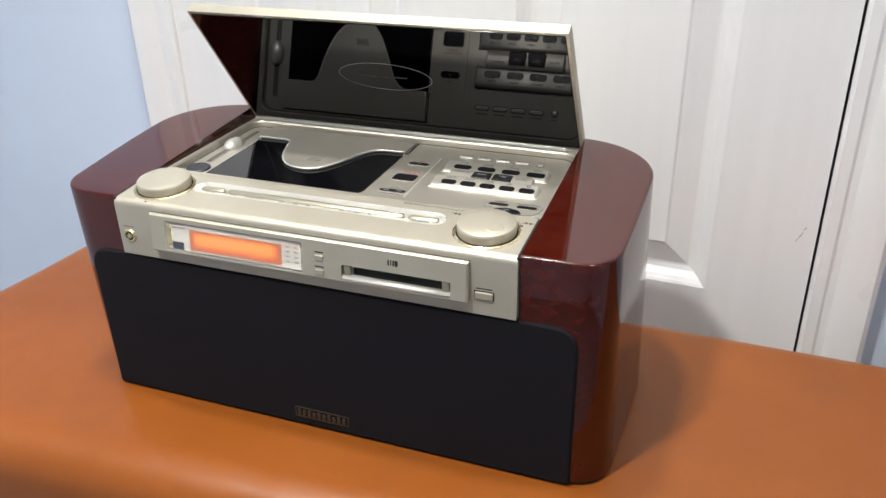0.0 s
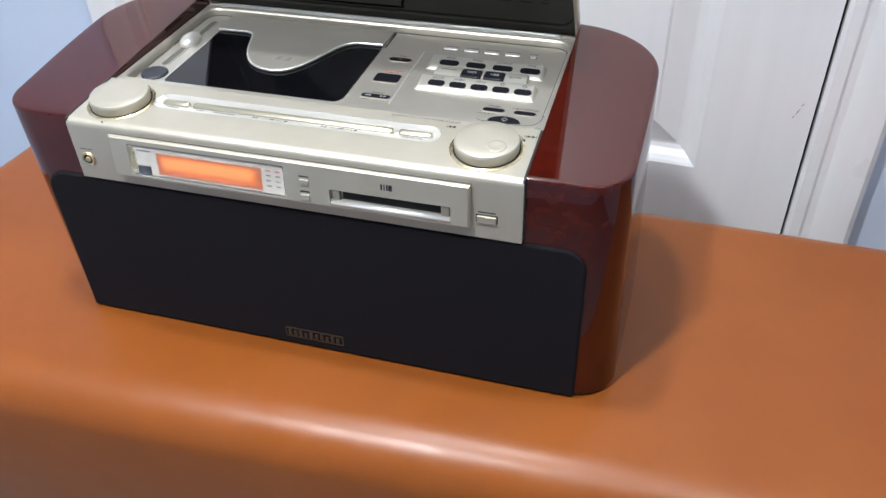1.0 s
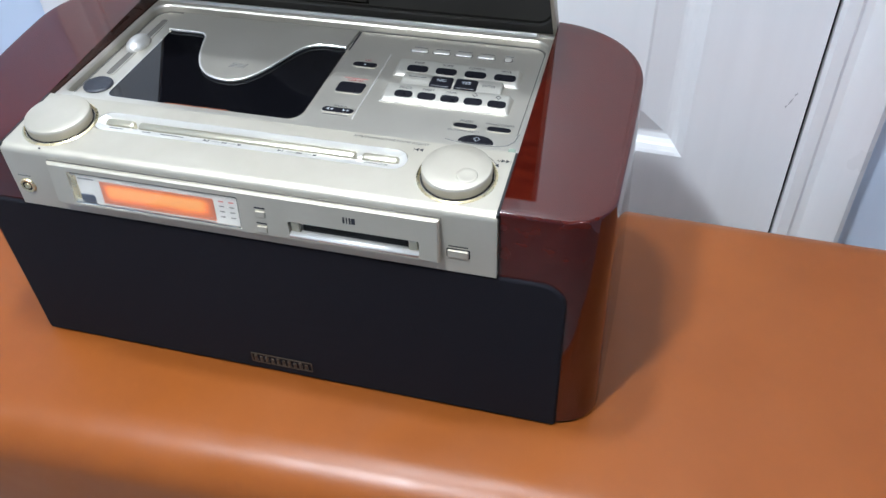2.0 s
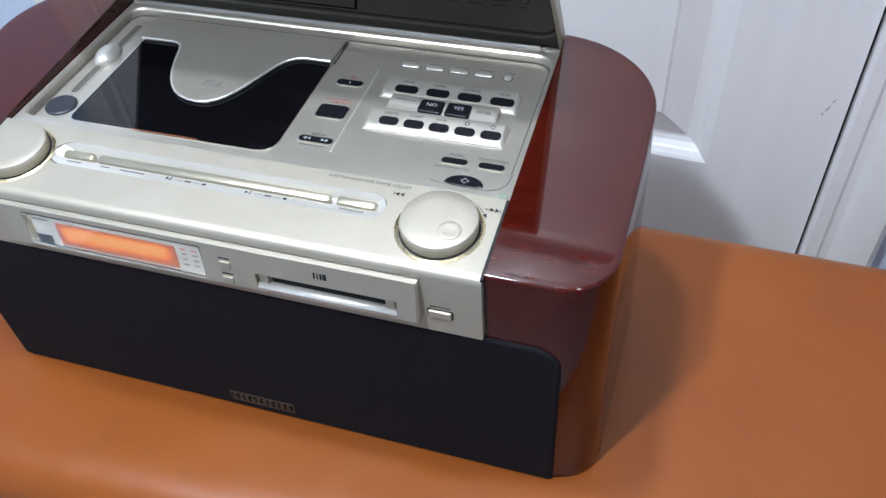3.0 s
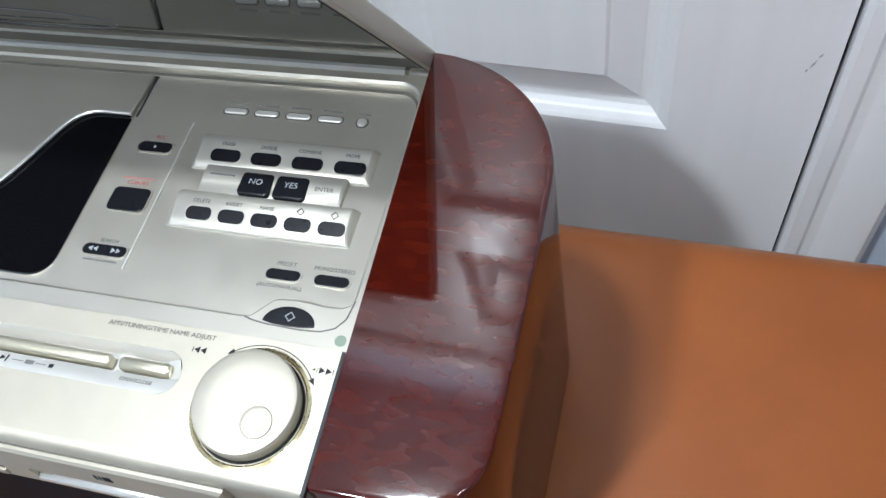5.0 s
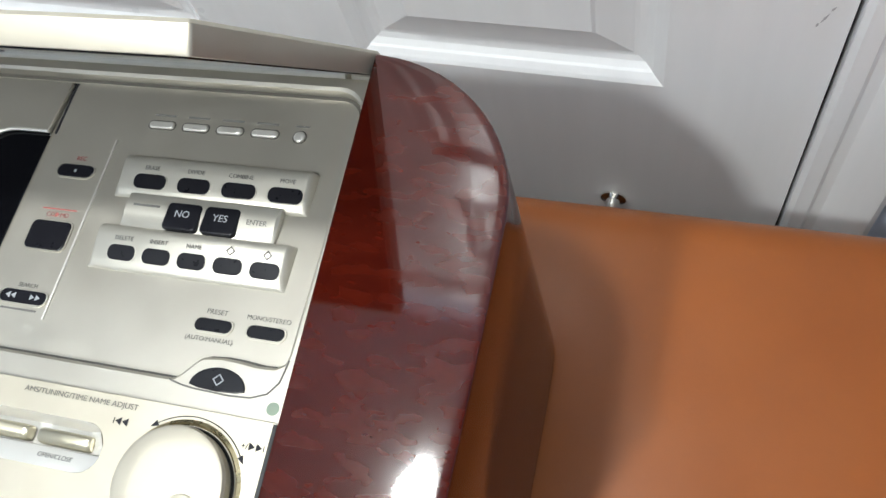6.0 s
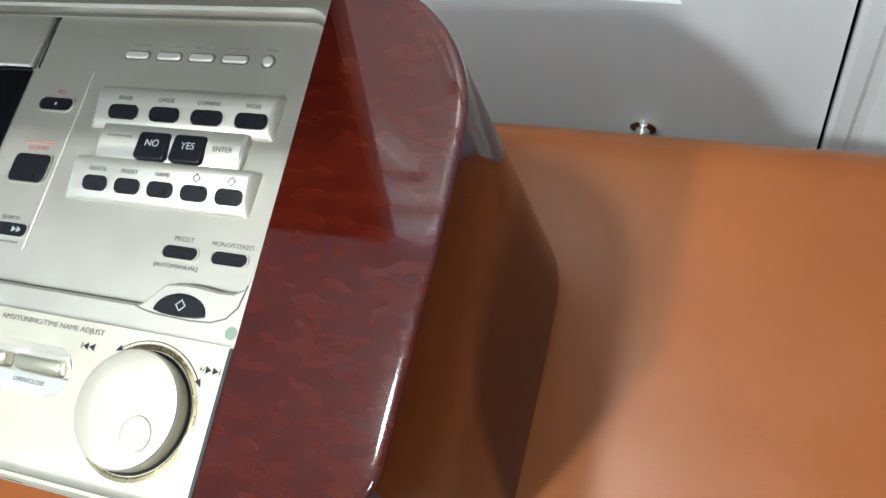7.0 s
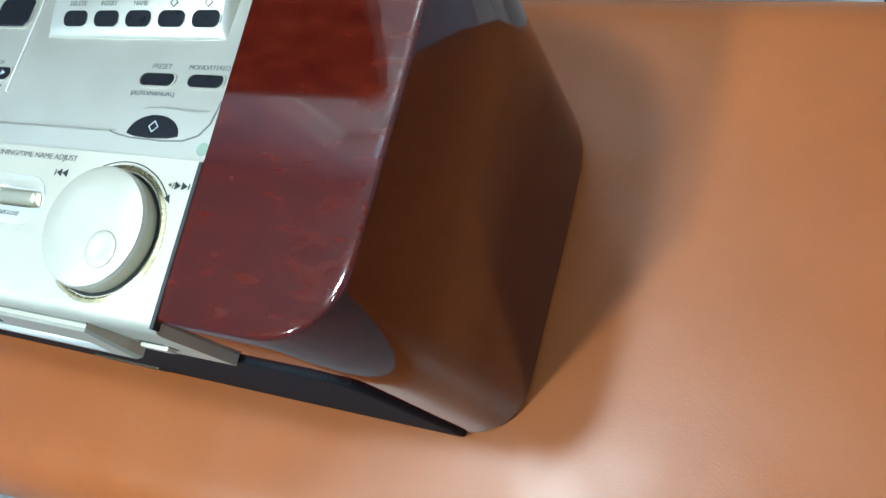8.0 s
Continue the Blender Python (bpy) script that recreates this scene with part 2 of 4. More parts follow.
def prism(pts, z0, z1, bevel=0.0, steps=2, bm=None, low=0.0):
    """An outline raised from z0 to z1 with a rounded upper (and lower) edge."""
    bm = bm or bmesh.new()
    rings = []
    if low:
        rings.append([(x, y, z0) for x, y in inset(pts, low)])
        rings.append([(x, y, z0 + low) for x, y in pts])
    else:
        rings.append([(x, y, z0) for x, y in pts])
    if bevel:
        for i in range(steps + 1):
            a = radians(90 * i / steps)
            q = inset(pts, bevel * (1 - math.cos(a)))
            rings.append([(x, y, z1 - bevel + bevel * math.sin(a)) for x, y in q])
    else:
        rings.append([(x, y, z1) for x, y in pts])
    return rise(bm, rings)


def turned(bm, m):
    bmesh.ops.transform(bm, matrix=m, verts=bm.verts[:])
    return bm


def frame_plate(outer, holes, z0, z1, edge=0.0, rim=None):
    """A flat plate with holes through it; edge rounds the rims of outer line and holes."""
    bm = bmesh.new()

    def loop(pts, z):
        vs = [bm.verts.new((x, y, z)) for x, y in pts]
        return vs, [bm.edges.new((vs[i], vs[(i + 1) % len(vs)])) for i in range(len(vs))]

    tops, bots, es = [], [], []
    for k, pts in enumerate([outer, *holes]):
        round_by = edge if k or rim is None else rim
        shrink = inset(pts, round_by if k == 0 else -round_by) if edge else pts
        t, e = loop(shrink, z1)
        tops.append(t)
        es += e
        mid, _ = loop(pts, z1 - round_by) if edge else (t, None)
        b, _ = loop(pts, z0)
        for a, c in ((t, mid), (mid, b)) if edge else ((t, b),):
            for i in range(len(a)):
                j = (i + 1) % len(a)
                bm.faces.new((a[i], a[j], c[j], c[i]))
    bmesh.ops.triangle_fill(bm, use_beauty=True, use_dissolve=False, edges=es)
    return bm


def lathe(profile, seg=48, bm=None, at=(0, 0)):
    """Turns (radius, z) pairs round the vertical through at; closed at both ends."""
    bm = bm or bmesh.new()
    rings = [[(at[0] + r * math.cos(2 * math.pi * i / seg), at[1] + r * math.sin(2 * math.pi * i / seg), z) for i in range(seg)] for r, z in profile]
    return rise(bm, rings)


def tube(points, r, seg=8, closed=False):
    """A thin round rod along a line of points."""
    bm = bmesh.new()
    rings, n = [], len(points)
    pts = [Vector(p) for p in points]
    for i, p in enumerate(pts):
        a = pts[i - 1] if (i or closed) else p
        c = pts[(i + 1) % n] if (i < n - 1 or closed) else p
        d = (c - a).normalized()
        u = d.cross(Vector((0, 0.3, 1))).normalized()
        w = d.cross(u)
        rings.append([p + r * (math.cos(2 * math.pi * k / seg) * u + math.sin(2 * math.pi * k / seg) * w) for k in range(seg)])
    if closed:
        rings.append(rings[0])
        rise(bm, rings, False, False)
        bmesh.ops.remove_doubles(bm, verts=bm.verts[:], dist=1e-6)
        return bm
    return rise(bm, rings)


def block(x0, y0, z0, x1, y1, z1, bevel=0.0, seg=2, bm=None):
    own = bmesh.new()
    bmesh.ops.create_cube(own, size=1)
    for q in own.verts:
        q.co = Vector(((x0 + x1) / 2 + q.co.x * (x1 - x0), (y0 + y1) / 2 + q.co.y * (y1 - y0), (z0 + z1) / 2 + q.co.z * (z1 - z0)))
    if bevel:
        bmesh.ops.bevel(own, geom=own.edges[:], offset=bevel, segments=seg, profile=0.5, affect="EDGES")
    if bm is None:
        return own
    me = bpy.data.meshes.new("tmp")
    own.to_mesh(me)
    own.free()
    bm.from_mesh(me)
    bpy.data.meshes.remove(me)
    return bm


def lettering(text, size, m, material, parent, name="printed_word", width=0.0):
    """Printed writing as flat mesh at the pose m."""
    cu = bpy.data.curves.new("word", "FONT")
    cu.body, cu.size, cu.align_x, cu.align_y = text, size, "CENTER", "CENTER"
    cu.extrude = 0.00006
    ob = bpy.data.objects.new("word", cu)
    me = bpy.data.meshes.new_from_object(ob)
    bpy.data.objects.remove(ob)
    if width:
        xs = [q.co.x for q in me.vertices]
        k = width / max(max(xs) - min(xs), 1e-6)
        for q in me.vertices:
            q.co.x *= k
    me.transform(m)
    me.materials.clear()
    me.materials.append(material)
    ob = new(name, me)
    ob.parent = parent
    if parent.type == "EMPTY":
        ob.matrix_parent_inverse = parent.matrix_basis.inverted()
    return ob


def bar_print(x0, y0, x1, y1, z, material, parent, name="printed_bar", m=None):
    """Unreadable small print as a plain bar lying on a face."""
    bm = block(x0, y0, z, x1, y1, z + 0.00012)
    if m is not None:
        turned(bm, m)
    return part(name, bm, material, parent, smooth=0)


# ---- the room ----
# the door's wall runs at a small angle to the stereo; u along it, v away from the room
WALL = pose(0.3845, 0.358, 0, 0, 0, -3.0)


def on_wall(bm):
    return turned(bm, WALL)


OPEN_L, OPEN_R, OPEN_TOP = -0.782, 0.004, FLOOR + 2.06
bm = bmesh.new()
block(-1.90, 0.010, FLOOR - 0.1, OPEN_L - 0.014, 0.12, CEIL + 0.1, bm=bm)
block(OPEN_R + 0.014, 0.010, FLOOR - 0.1, 2.10, 0.12, CEIL + 0.1, bm=bm)
block(OPEN_L - 0.014, 0.010, OPEN_TOP + 0.014, OPEN_R + 0.014, 0.12, CEIL + 0.1, bm=bm)
structure("wall_north", on_wall(bm), BLUE, "pale blue painted wall round the white door", "wall", 0)
# unseen walls that close the room, set near to raise the bounced light
structure("wall_east", block(2.20, -2.9, FLOOR - 0.1, 2.32, 0.6, CEIL + 0.1), BLUE, "unseen pale blue side wall, added to close the room and bounce light", "wall", 0)
structure("wall_west", block(-1.42, -2.9, FLOOR - 0.1, -1.30, 0.7, CEIL + 0.1), BLUE, "unseen pale blue side wall, added to close the room and bounce light", "wall", 0)
structure("wall_south", block(-1.5, -2.9, FLOOR - 0.1, 2.4, -2.78, CEIL + 0.1), BLUE, "unseen pale blue rear wall, added to close the room and bounce light", "wall", 0)
structure("floor", block(-1.5, -2.9, FLOOR - 0.1, 2.4, 0.7, FLOOR), FLOORING, "grey smooth floor", "floor", 0)
structure("ceiling", block(-1.5, -2.9, CEIL, 2.4, 0.7, CEIL + 0.1), CEILING, "plain white painted ceiling", "ceiling", 0)


def ceiling_light(x, y):
    t = thing("ceiling_light", (x, y, CEIL), "round surface-mounted ceiling lamp with opal drum, lit", "ceiling light", "ceiling lamps")
    part("rim", lathe([(0.072, CEIL - 0.0005), (0.092, CEIL - 0.0005), (0.092, CEIL - 0.006), (0.086, CEIL - 0.010), (0.072, CEIL - 0.010)], at=(x, y)), PAINT, t, "white painted rim")
    drum = [(0.001, CEIL - 0.001), (0.0715, CEIL - 0.001), (0.0720, CEIL - 0.030), (0.0690, CEIL - 0.042), (0.0600, CEIL - 0.048), (0.001, CEIL - 0.0485)]
    part("diffuser", lathe(drum, at=(x, y)), SHADE, t, "glowing opal drum")
    return t


for lx, ly, watts, beam in LAMPS:
    ceiling_light(lx, ly)


# casing: a moulded board round the opening
def casing_profile(u0, sign):
    """(u, v) outline of the moulding, from the opening outwards."""
    pts = [(0, 0.010), (0, -0.006), (0.004, -0.009), (0.014, -0.009), (0.017, -0.0065), (0.024, -0.0065), (0.028, -0.010),
           (0.038, -0.013), (0.050, -0.016), (0.057, -0.016), (0.062, -0.012), (0.062, 0.010)]
    return [(u0 + sign * u, v) for u, v in pts]


bm = bmesh.new()
for u0, s in ((OPEN_L + 0.004, -1), (OPEN_R - 0.001, 1)):
    prof = casing_profile(u0, s)
    rise(bm, [[(u, v, FLOOR) for u, v in prof], [(u, v, OPEN_TOP + 0.064) for u, v in prof]])
prof = casing_profile(OPEN_TOP, 1)
rise(bm, [[(OPEN_L - 0.064, v, z) for z, v in prof], [(OPEN_R + 0.066, v, z) for z, v in prof]])
structure("door_casing", on_wall(bm), PAINT, "white painted moulded door casing", "door casing", 25)

# shade of the door's gap is put into the jamb's and backing's colour
bm = block(OPEN_L - 0.014, 0.011, FLOOR, OPEN_L - 0.001, 0.11, OPEN_TOP)
block(OPEN_R + 0.001, 0.011, FLOOR, OPEN_R + 0.014, 0.11, OPEN_TOP, bm=bm)
block(OPEN_L - 0.014, 0.011, OPEN_TOP, OPEN_R + 0.014, 0.11, OPEN_TOP + 0.014, bm=bm)
block(OPEN_L, 0.050, FLOOR, OPEN_R, 0.062, OPEN_TOP, bm=bm)
structure("door_jamb", on_wall(bm), DARK, "door jamb and backing, blackened as the shade in the gap", "door jamb", 0)


# six-panel door
def door():
    t = thing("door_1", tuple(WALL @ Vector((-0.39, 0.02, FLOOR))), "closed white painted six-panel door", "door")
    t["kind"] = "structure"
    d0, d1, z0, z1 = OPEN_L + 0.004, OPEN_R - 0.0038, FLOOR + 0.012, OPEN_TOP - 0.004
    stile, mull = 0.101, 0.126
    mid = (d0 + d1) / 2
    cols = [(d0 + stile, mid - mull / 2), (mid + mull / 2, d1 - stile)]
    rows = [(FLOOR + 0.24, -0.205), (-0.009, 0.665), (0.772, OPEN_TOP - 0.150)]
    holes = [(u0, za, u1, zb) for u0, u1 in cols for za, zb in rows]
    flat = frame_plate([(d0, z0), (d1, z0), (d1, z1), (d0, z1)], [[(a, b), (c, b), (c, d), (a, d)] for a, b, c, d in holes], -0.018, 0.0)
    stand = Matrix(((1, 0, 0, 0), (0, 0, -1, 0), (0, 1, 0, 0), (0, 0, 0, 1)))   # (u, z, out) to (u, -out, z)
    slab = part("stile_and_rail_frame", on_wall(turned(flat, stand)), PAINT, t, smooth=0)
    for a, b, c, d in holes:
        rings = []
        for off, deep in ((0, 0.0), (0.003, 0.0015), (0.0045, 0.0025), (0.008, 0.0045), (0.0095, 0.006), (0.014, 0.0088), (0.019, 0.010), (0.022, 0.010), (0.0235, 0.0095), (0.046, 0.0035), (0.0485, 0.0018)):
            rings.append([(a + off, deep, b + off), (c - off, deep, b + off), (c - off, deep, d - off), (a + off, deep, d - off)])
        part("raised_panel", on_wall(rise(bmesh.new(), rings, False, True)), PAINT, t, smooth=0)
    # short scuffs on the stile
    for du, dz, L, a in ((0.0, 0.0, 0.010, 68), (0.003, 0.008, 0.005, 60), (-0.003, -0.006, 0.004, 75)):
        bm = prism([(-L / 2, 0), (0, -0.0008), (L / 2, 0), (0, 0.0007)], 0.0, 0.0002)
        turned(bm, Matrix.Translation((-0.0147 + du, 0, 0.072 + dz)) @ stand @ pose(0, 0, 0, 0, 0, a))
        part("scuff_mark", on_wall(bm), SCUFF, slab, smooth=0)
    return t


door()

# small round pull on the lock rail
knob_at = Vector((0.249, 0.350, -0.176))
knob = thing("door_knob", tuple(knob_at), "small round polished chrome knob on the door", "door knob")
out = WALL.to_3x3() @ Vector((0, -1, 0))
u_at = (WALL.inverted() @ knob_at).x
prof = [(0.0005, 0), (0.011, 0), (0.011, 0.002), (0.006, 0.004), (0.005, 0.012), (0.0095, 0.017), (0.0125, 0.023), (0.0115, 0.029), (0.007, 0.033), (0.0005, 0.034)]
part("knob", turned(lathe(prof, 28), WALL @ Matrix.Translation((u_at, -0.0005, knob_at.z)) @ pose(0, 0, 0, 90)), CHROME, knob)


# ---- padded leather bench ----
def bench():
    t = thing("padded_bench", (0.3, 0.08, FLOOR), "chestnut leather padded bench with soft rolled edges", "bench")
    # plan of the crown, inside the rolled edge
    crown = [(-0.457, -0.074), (1.45, 0.010), (1.45, 0.224), (-0.428, 0.256)]
    edge = []
    cr = 0.03
    n = len(crown)
    for i in range(n):
        a, p, c = (Vector(crown[k % n]) for k in (i - 1, i, i + 1))
        d1, d2 = (a - p).normalized(), (c - p).normalized()
        p1, p2 = p + d1 * cr, p + d2 * cr
        for k in range(7):
            s = k / 6
            edge.append(((1 - s) ** 2 * p1 + 2 * s * (1 - s) * p + s ** 2 * p2)[:])
    # extra points along the long sides keep the roll even
    dense = []
    for i, p in enumerate(edge):
        q = edge[(i + 1) % len(edge)]
        L = (Vector(q) - Vector(p)).length
        k = max(1, int(L / 0.06))
        dense += [(p[0] + (q[0] - p[0]) * j / k, p[1] + (q[1] - p[1]) * j / k) for j in range(k)]
    rings = [[(x, y, 0.0) for x, y in inset(dense, 0.012)]]
    R = 0.030
    outer = inset(dense, -1.0)

    def ring_at(out_by, z):
        ring = []
        for (x, y), (ox, oy) in zip(dense, outer):
            soft = 1.3 if y < 0.10 else 1.0        # the front roll is fuller
            ring.append((x + (ox - x) * R * soft * out_by, y + (oy - y) * R * soft * out_by, z * soft))
        return ring

    for i in range(10):                            # the roll, a quarter round
        a = radians(10 * i)
        rings.append(ring_at(math.sin(a), -R * (1 - math.cos(a))))
    for out_by, z in ((1.04, -0.05), (1.03, -0.09), (0.96, -0.14), (0.80, -0.165), (0.70, -0.170)):   # padded face
        rings.append(ring_at(out_by, z))
    bm = rise(bmesh.new(), rings[::-1])
    part("cushion", bm, LEATHER, t, smooth=60)
    base = prism([(-0.45, -0.085), (1.44, 0.007), (1.44, 0.222), (-0.42, 0.245)], FLOOR, -0.168, 0.004)
    part("base", base, LEATHER, t, "plain leather-covered base under the cushion")
    return t


bench()


# ---- the stereo ----
W = 0.1685            # half the width of the metal part
TOP = 0.192
DECK = 0.186          # sunken control deck
RISE = 0.055          # the wooden ends and the front block climb towards the back by this slope
stereo = thing("stereo_system", (0, 0.11, 0), "champagne metal and red lacquered wood stereo, lid open, on leather bench", "stereo")


def side_panel(s, front_x, mid_x, depth, lean):
    """Lacquered wooden end: front corner rounded, flank slightly bowed, back swept in to the metal; lean widens the foot."""
    pts = [(W + 0.0006, 0.004)]
    r = 0.029
    for i in range(13):
        a = radians(-90 + 90 * i / 12)
        pts.append((front_x - r + r * math.cos(a), 0.004 + r + r * math.sin(a)))
    for i in range(1, 6):
        q = i / 5
        pts.append((front_x + (mid_x - front_x) * math.sin(radians(90 * q)), 0.033 + 0.117 * q))
    a0 = mid_x - W + 0.004
    for i in range(1, 17):
        a = radians(90 * i / 16)
        pts.append((W - 0.004 + a0 * math.cos(a), 0.150 + depth * math.sin(a)))
    pts = [p for p in pts if p[0] >= W + 0.0005]
    pts.append((W + 0.0006, 0.150 + depth))

    def spread(x, z):
        return x + lean * (1 - z / TOP) * (x - W) / (mid_x - W)

    # lacquered top, climbing to the back: small round edge, then a slight crown
    rings = []
    for d, z, k in ((0, 0.004, 0), (0, 0.06, 0), (0, 0.12, 0), (0, TOP - 0.0018, 1), (0.00025, TOP - 0.0010, 1), (0.0008, TOP - 0.00045, 1), (0.0016, TOP - 0.00022, 1), (0.004, TOP - 0.00013, 1), (0.008, TOP - 0.00005, 1), (0.014, TOP, 1)):
        rings.append([(spread(max(x, W + 0.0006), z) if p[0] > W + 0.001 else W + 0.0006, y, z + k * RISE * y) for (x, y), p in zip(inset(pts, d), pts)])
    bm = rise(bmesh.new(), rings)
    flip = Matrix.Diagonal((s, 1, 1, 1))
    part("side_panel", turned(bm, flip), WOOD, stereo, "dark red mahogany end panel under clear gloss lacquer", 35)
    foot = prism([(spread(x, 0), y) for x, y in inset(pts, 0.0015)], 0.0005, 0.0042)
    part("plinth", turned(foot, flip), BLACK_MATT, stereo, "thin black plinth")


side_panel(1, 0.2348, 0.2372, 0.0685, 0.0050)
side_panel(-1, 0.2320, 0.2385, 0.0690, -0.0085)

# inner body behind the grille and under the deck
part("body", block(-W, 0.009, 0.002, W, 0.226, 0.1795), BLACK_MATT, stereo, "black inner body", 0)

# speaker grille: flat cloth-covered board with rounded upper corners
bm = prism(rrect(-0.2070, 0.0015, 0.2125, 0.1415, (0.003, 0.003, 0.017, 0.017), 7), 0.0, 0.0085, 0.0020, 3)
stand = Matrix(((1, 0, 0, 0), (0, 0, -1, 0), (0, 1, 0, 0), (0, 0, 0, 1)))
turned(bm, Matrix.Translation((0, 0.0100, 0)) @ stand)
grille = part("speaker_grille", bm, CLOTH, stereo, "black woven cloth speaker grille", 40)
plate_bm = frame_plate(rrect(-0.0225, 0.0100, 0.0275, 0.0200, 0.0006), [rrect(-0.0217, 0.0108, 0.0267, 0.0192, 0.0004)], 0.0, 0.0008)
emblem = part("emblem_frame", turned(plate_bm, Matrix.Translation((0, 0.0015, 0)) @ stand), BRONZE, grille, "dull bronze emblem frame", 0)
for k in range(10):
    x = -0.0200 + k * 0.0046
    h = (0.0060, 0.0052, 0.0060, 0.0046)[k % 4]
    part("emblem_bar", block(x, 0.0004, 0.0120, x + 0.0026, 0.0016, 0.0120 + h, 0.0003), BRONZE, emblem, "dull bronze raised emblem bar")

# front block: control strip with the two big knobs
STEP = 0.0080         # thickness of the top plate with the key channel
prof = [(0.0595, 0.143), (0.0, 0.143)]
for i in range(6):
    a = radians(18 * i)
    prof.append((0.0050 - 0.0050 * math.cos(a), TOP - 0.0050 + 0.0050 * math.sin(a)))
prof += [(0.0060, TOP), (0.0060, TOP - STEP), (0.0595, TOP - STEP)]
front = rise(bmesh.new(), [[(-W, y, z) for y, z in prof], [(W, y, z) for y, z in prof]])
front = part("front_panel", front, SILVER, stereo, "champagne satin metal front panel with control strip", 25)
CHAN = rrect(-0.1170, 0.0288, 0.1030, 0.0478, (0.008, 0.009, 0.009, 0.008), 7)
top_plate = frame_plate([(-W, 0.0060), (W, 0.0060), (W, 0.0595), (-W, 0.0595)], [CHAN], TOP - STEP, TOP)
top_plate = part("top_plate", top_plate, SILVER, front, smooth=20)

for sx in (-1, 1):
    part("side_seam", turned(block(W - 0.0010, 0.0012, TOP - 0.0030, W + 0.0005, 0.0590, TOP + 0.0003), Matrix.Diagonal((sx, 1, 1, 1))), BLACK_MATT, front, "thin black seam beside the wood", 0)

# raised face plate, deeper at the foot
x0, x1, zt, zb = -0.1335, 0.1340, 0.1850, 0.1535
bm = bmesh.new()
q = 0.0012
outer_b = [(x0, 0.0005, zb), (x1, 0.0005, zb), (x1, 0.0005, zt), (x0, 0.0005, zt)]
outer_m = [(x0, -0.0050, zb), (x1, -0.0050, zb), (x1, -0.0020, zt), (x0, -0.0020, zt)]
outer_f = [(x0 + q, -0.0062, zb + q), (x1 - q, -0.0062, zb + q), (x1 - q, -0.0032, zt - q), (x0 + q, -0.0032, zt - q)]


def face_y(z):
    return -0.0062 + (z - zb - q) / (zt - zb - 2 * q) * 0.0030


vs = [[bm.verts.new(p) for p in ring] for ring in (outer_b, outer_m, outer_f)]
for a, c in zip(vs, vs[1:]):
    for i in range(4):
        bm.faces.new((a[i], a[(i + 1) % 4], c[(i + 1) % 4], c[i]))
es = [bm.edges.get((vs[2][i], vs[2][(i + 1) % 4])) for i in range(4)]
disp_hole = rrect(-0.1190, 0.1563, 0.0035, 0.1805, 0.0015, 3)
slot_hole = rrect(0.0360, 0.1555, 0.1215, 0.1678, 0.0012, 3)
for pts, deep, taper in ((disp_hole, 0.0022, 0.0008), (slot_hole, 0.0056, 0.0)):
    hv = [bm.verts.new((x, face_y(z), z)) for x, z in pts]
    es += [bm.edges.new((hv[i], hv[(i + 1) % len(hv)])) for i in range(len(hv))]
    inn = [bm.verts.new((x, face_y(z) + deep, z)) for x, z in inset(pts, taper)]
    for i in range(len(hv)):
        bm.faces.new((hv[i], hv[(i + 1) % len(hv)], inn[(i + 1) % len(hv)], inn[i]))
bmesh.ops.triangle_fill(bm, use_beauty=True, use_dissolve=False, edges=es)
plate = part("face_plate", bm, SILVER, stereo, "champagne metal face plate with display and disc slot", 20)

# the plate's upper shadow gap, put in as a dark-coloured strip
part("plate_seam", block(x0 - 0.0004, -0.0006, zt, x1 + 0.0004, 0.0002, zt + 0.0007), GROOVE, plate, "thin dark strip drawn as the shadow gap over the face plate", 0)

# tilt of the face plate's front
SLOPE = math.degrees(math.atan2(0.0030, zt - zb - 2 * q))


def on_face(x, z, dy=0.0):
    """Pose of a flat thing (drawn in x, y, facing z) lying on the face plate."""
    return Matrix.Translation((x, face_y(z) + dy, z)) @ pose(0, 0, 0, 90 - SLOPE)


def face_piece(name, pts, h, material, parent, x, z, dy=0.0, bevel=0.0004, label=""):
    bm = prism(pts, 0, h, bevel)
    return part(name, turned(bm, on_face(x, z, dy)), material, parent, label)


# display window: pale cell with amber glass, small marks round it
cell = face_piece("display_window", rrect(-0.0605, -0.0115, 0.0605, 0.0115, 0.0012), 0.0006, CELL, stereo, -0.0578, 0.1684, 0.0021, label="pale recessed display window")
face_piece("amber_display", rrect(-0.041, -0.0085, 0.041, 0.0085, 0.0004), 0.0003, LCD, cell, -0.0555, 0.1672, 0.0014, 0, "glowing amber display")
face_piece("display_mark", rrect(-0.0052, -0.0030, 0.0052, 0.0030, 0.0003), 0.0003, GREYBLUE, cell, -0.1080, 0.1610, 0.0014, 0)
face_piece("display_edge", rrect(-0.0022, -0.0092, 0.0022, 0.0092, 0.0004), 0.0009, GOLD, cell, -0.1160, 0.1684, 0.0018, 0.0003, "gold end strip of the display")
for k, (z, m) in enumerate(((0.1745, PRINT_RED), (0.1708, PRINT), (0.1668, PRINT), (0.1628, PRINT))):
    for j in range(2):
        face_piece("printed_bar", rrect(-0.0017, -0.0005, 0.0017, 0.0005, 0), 0.0002, m, cell, -0.0092 + 0.0072 * j, z, 0.0014, 0)
face_piece("printed_bar", rrect(-0.006, -0.0006, 0.006, 0.0006, 0), 0.0002, PRINT, cell, -0.1065, 0.1760, 0.0014, 0)
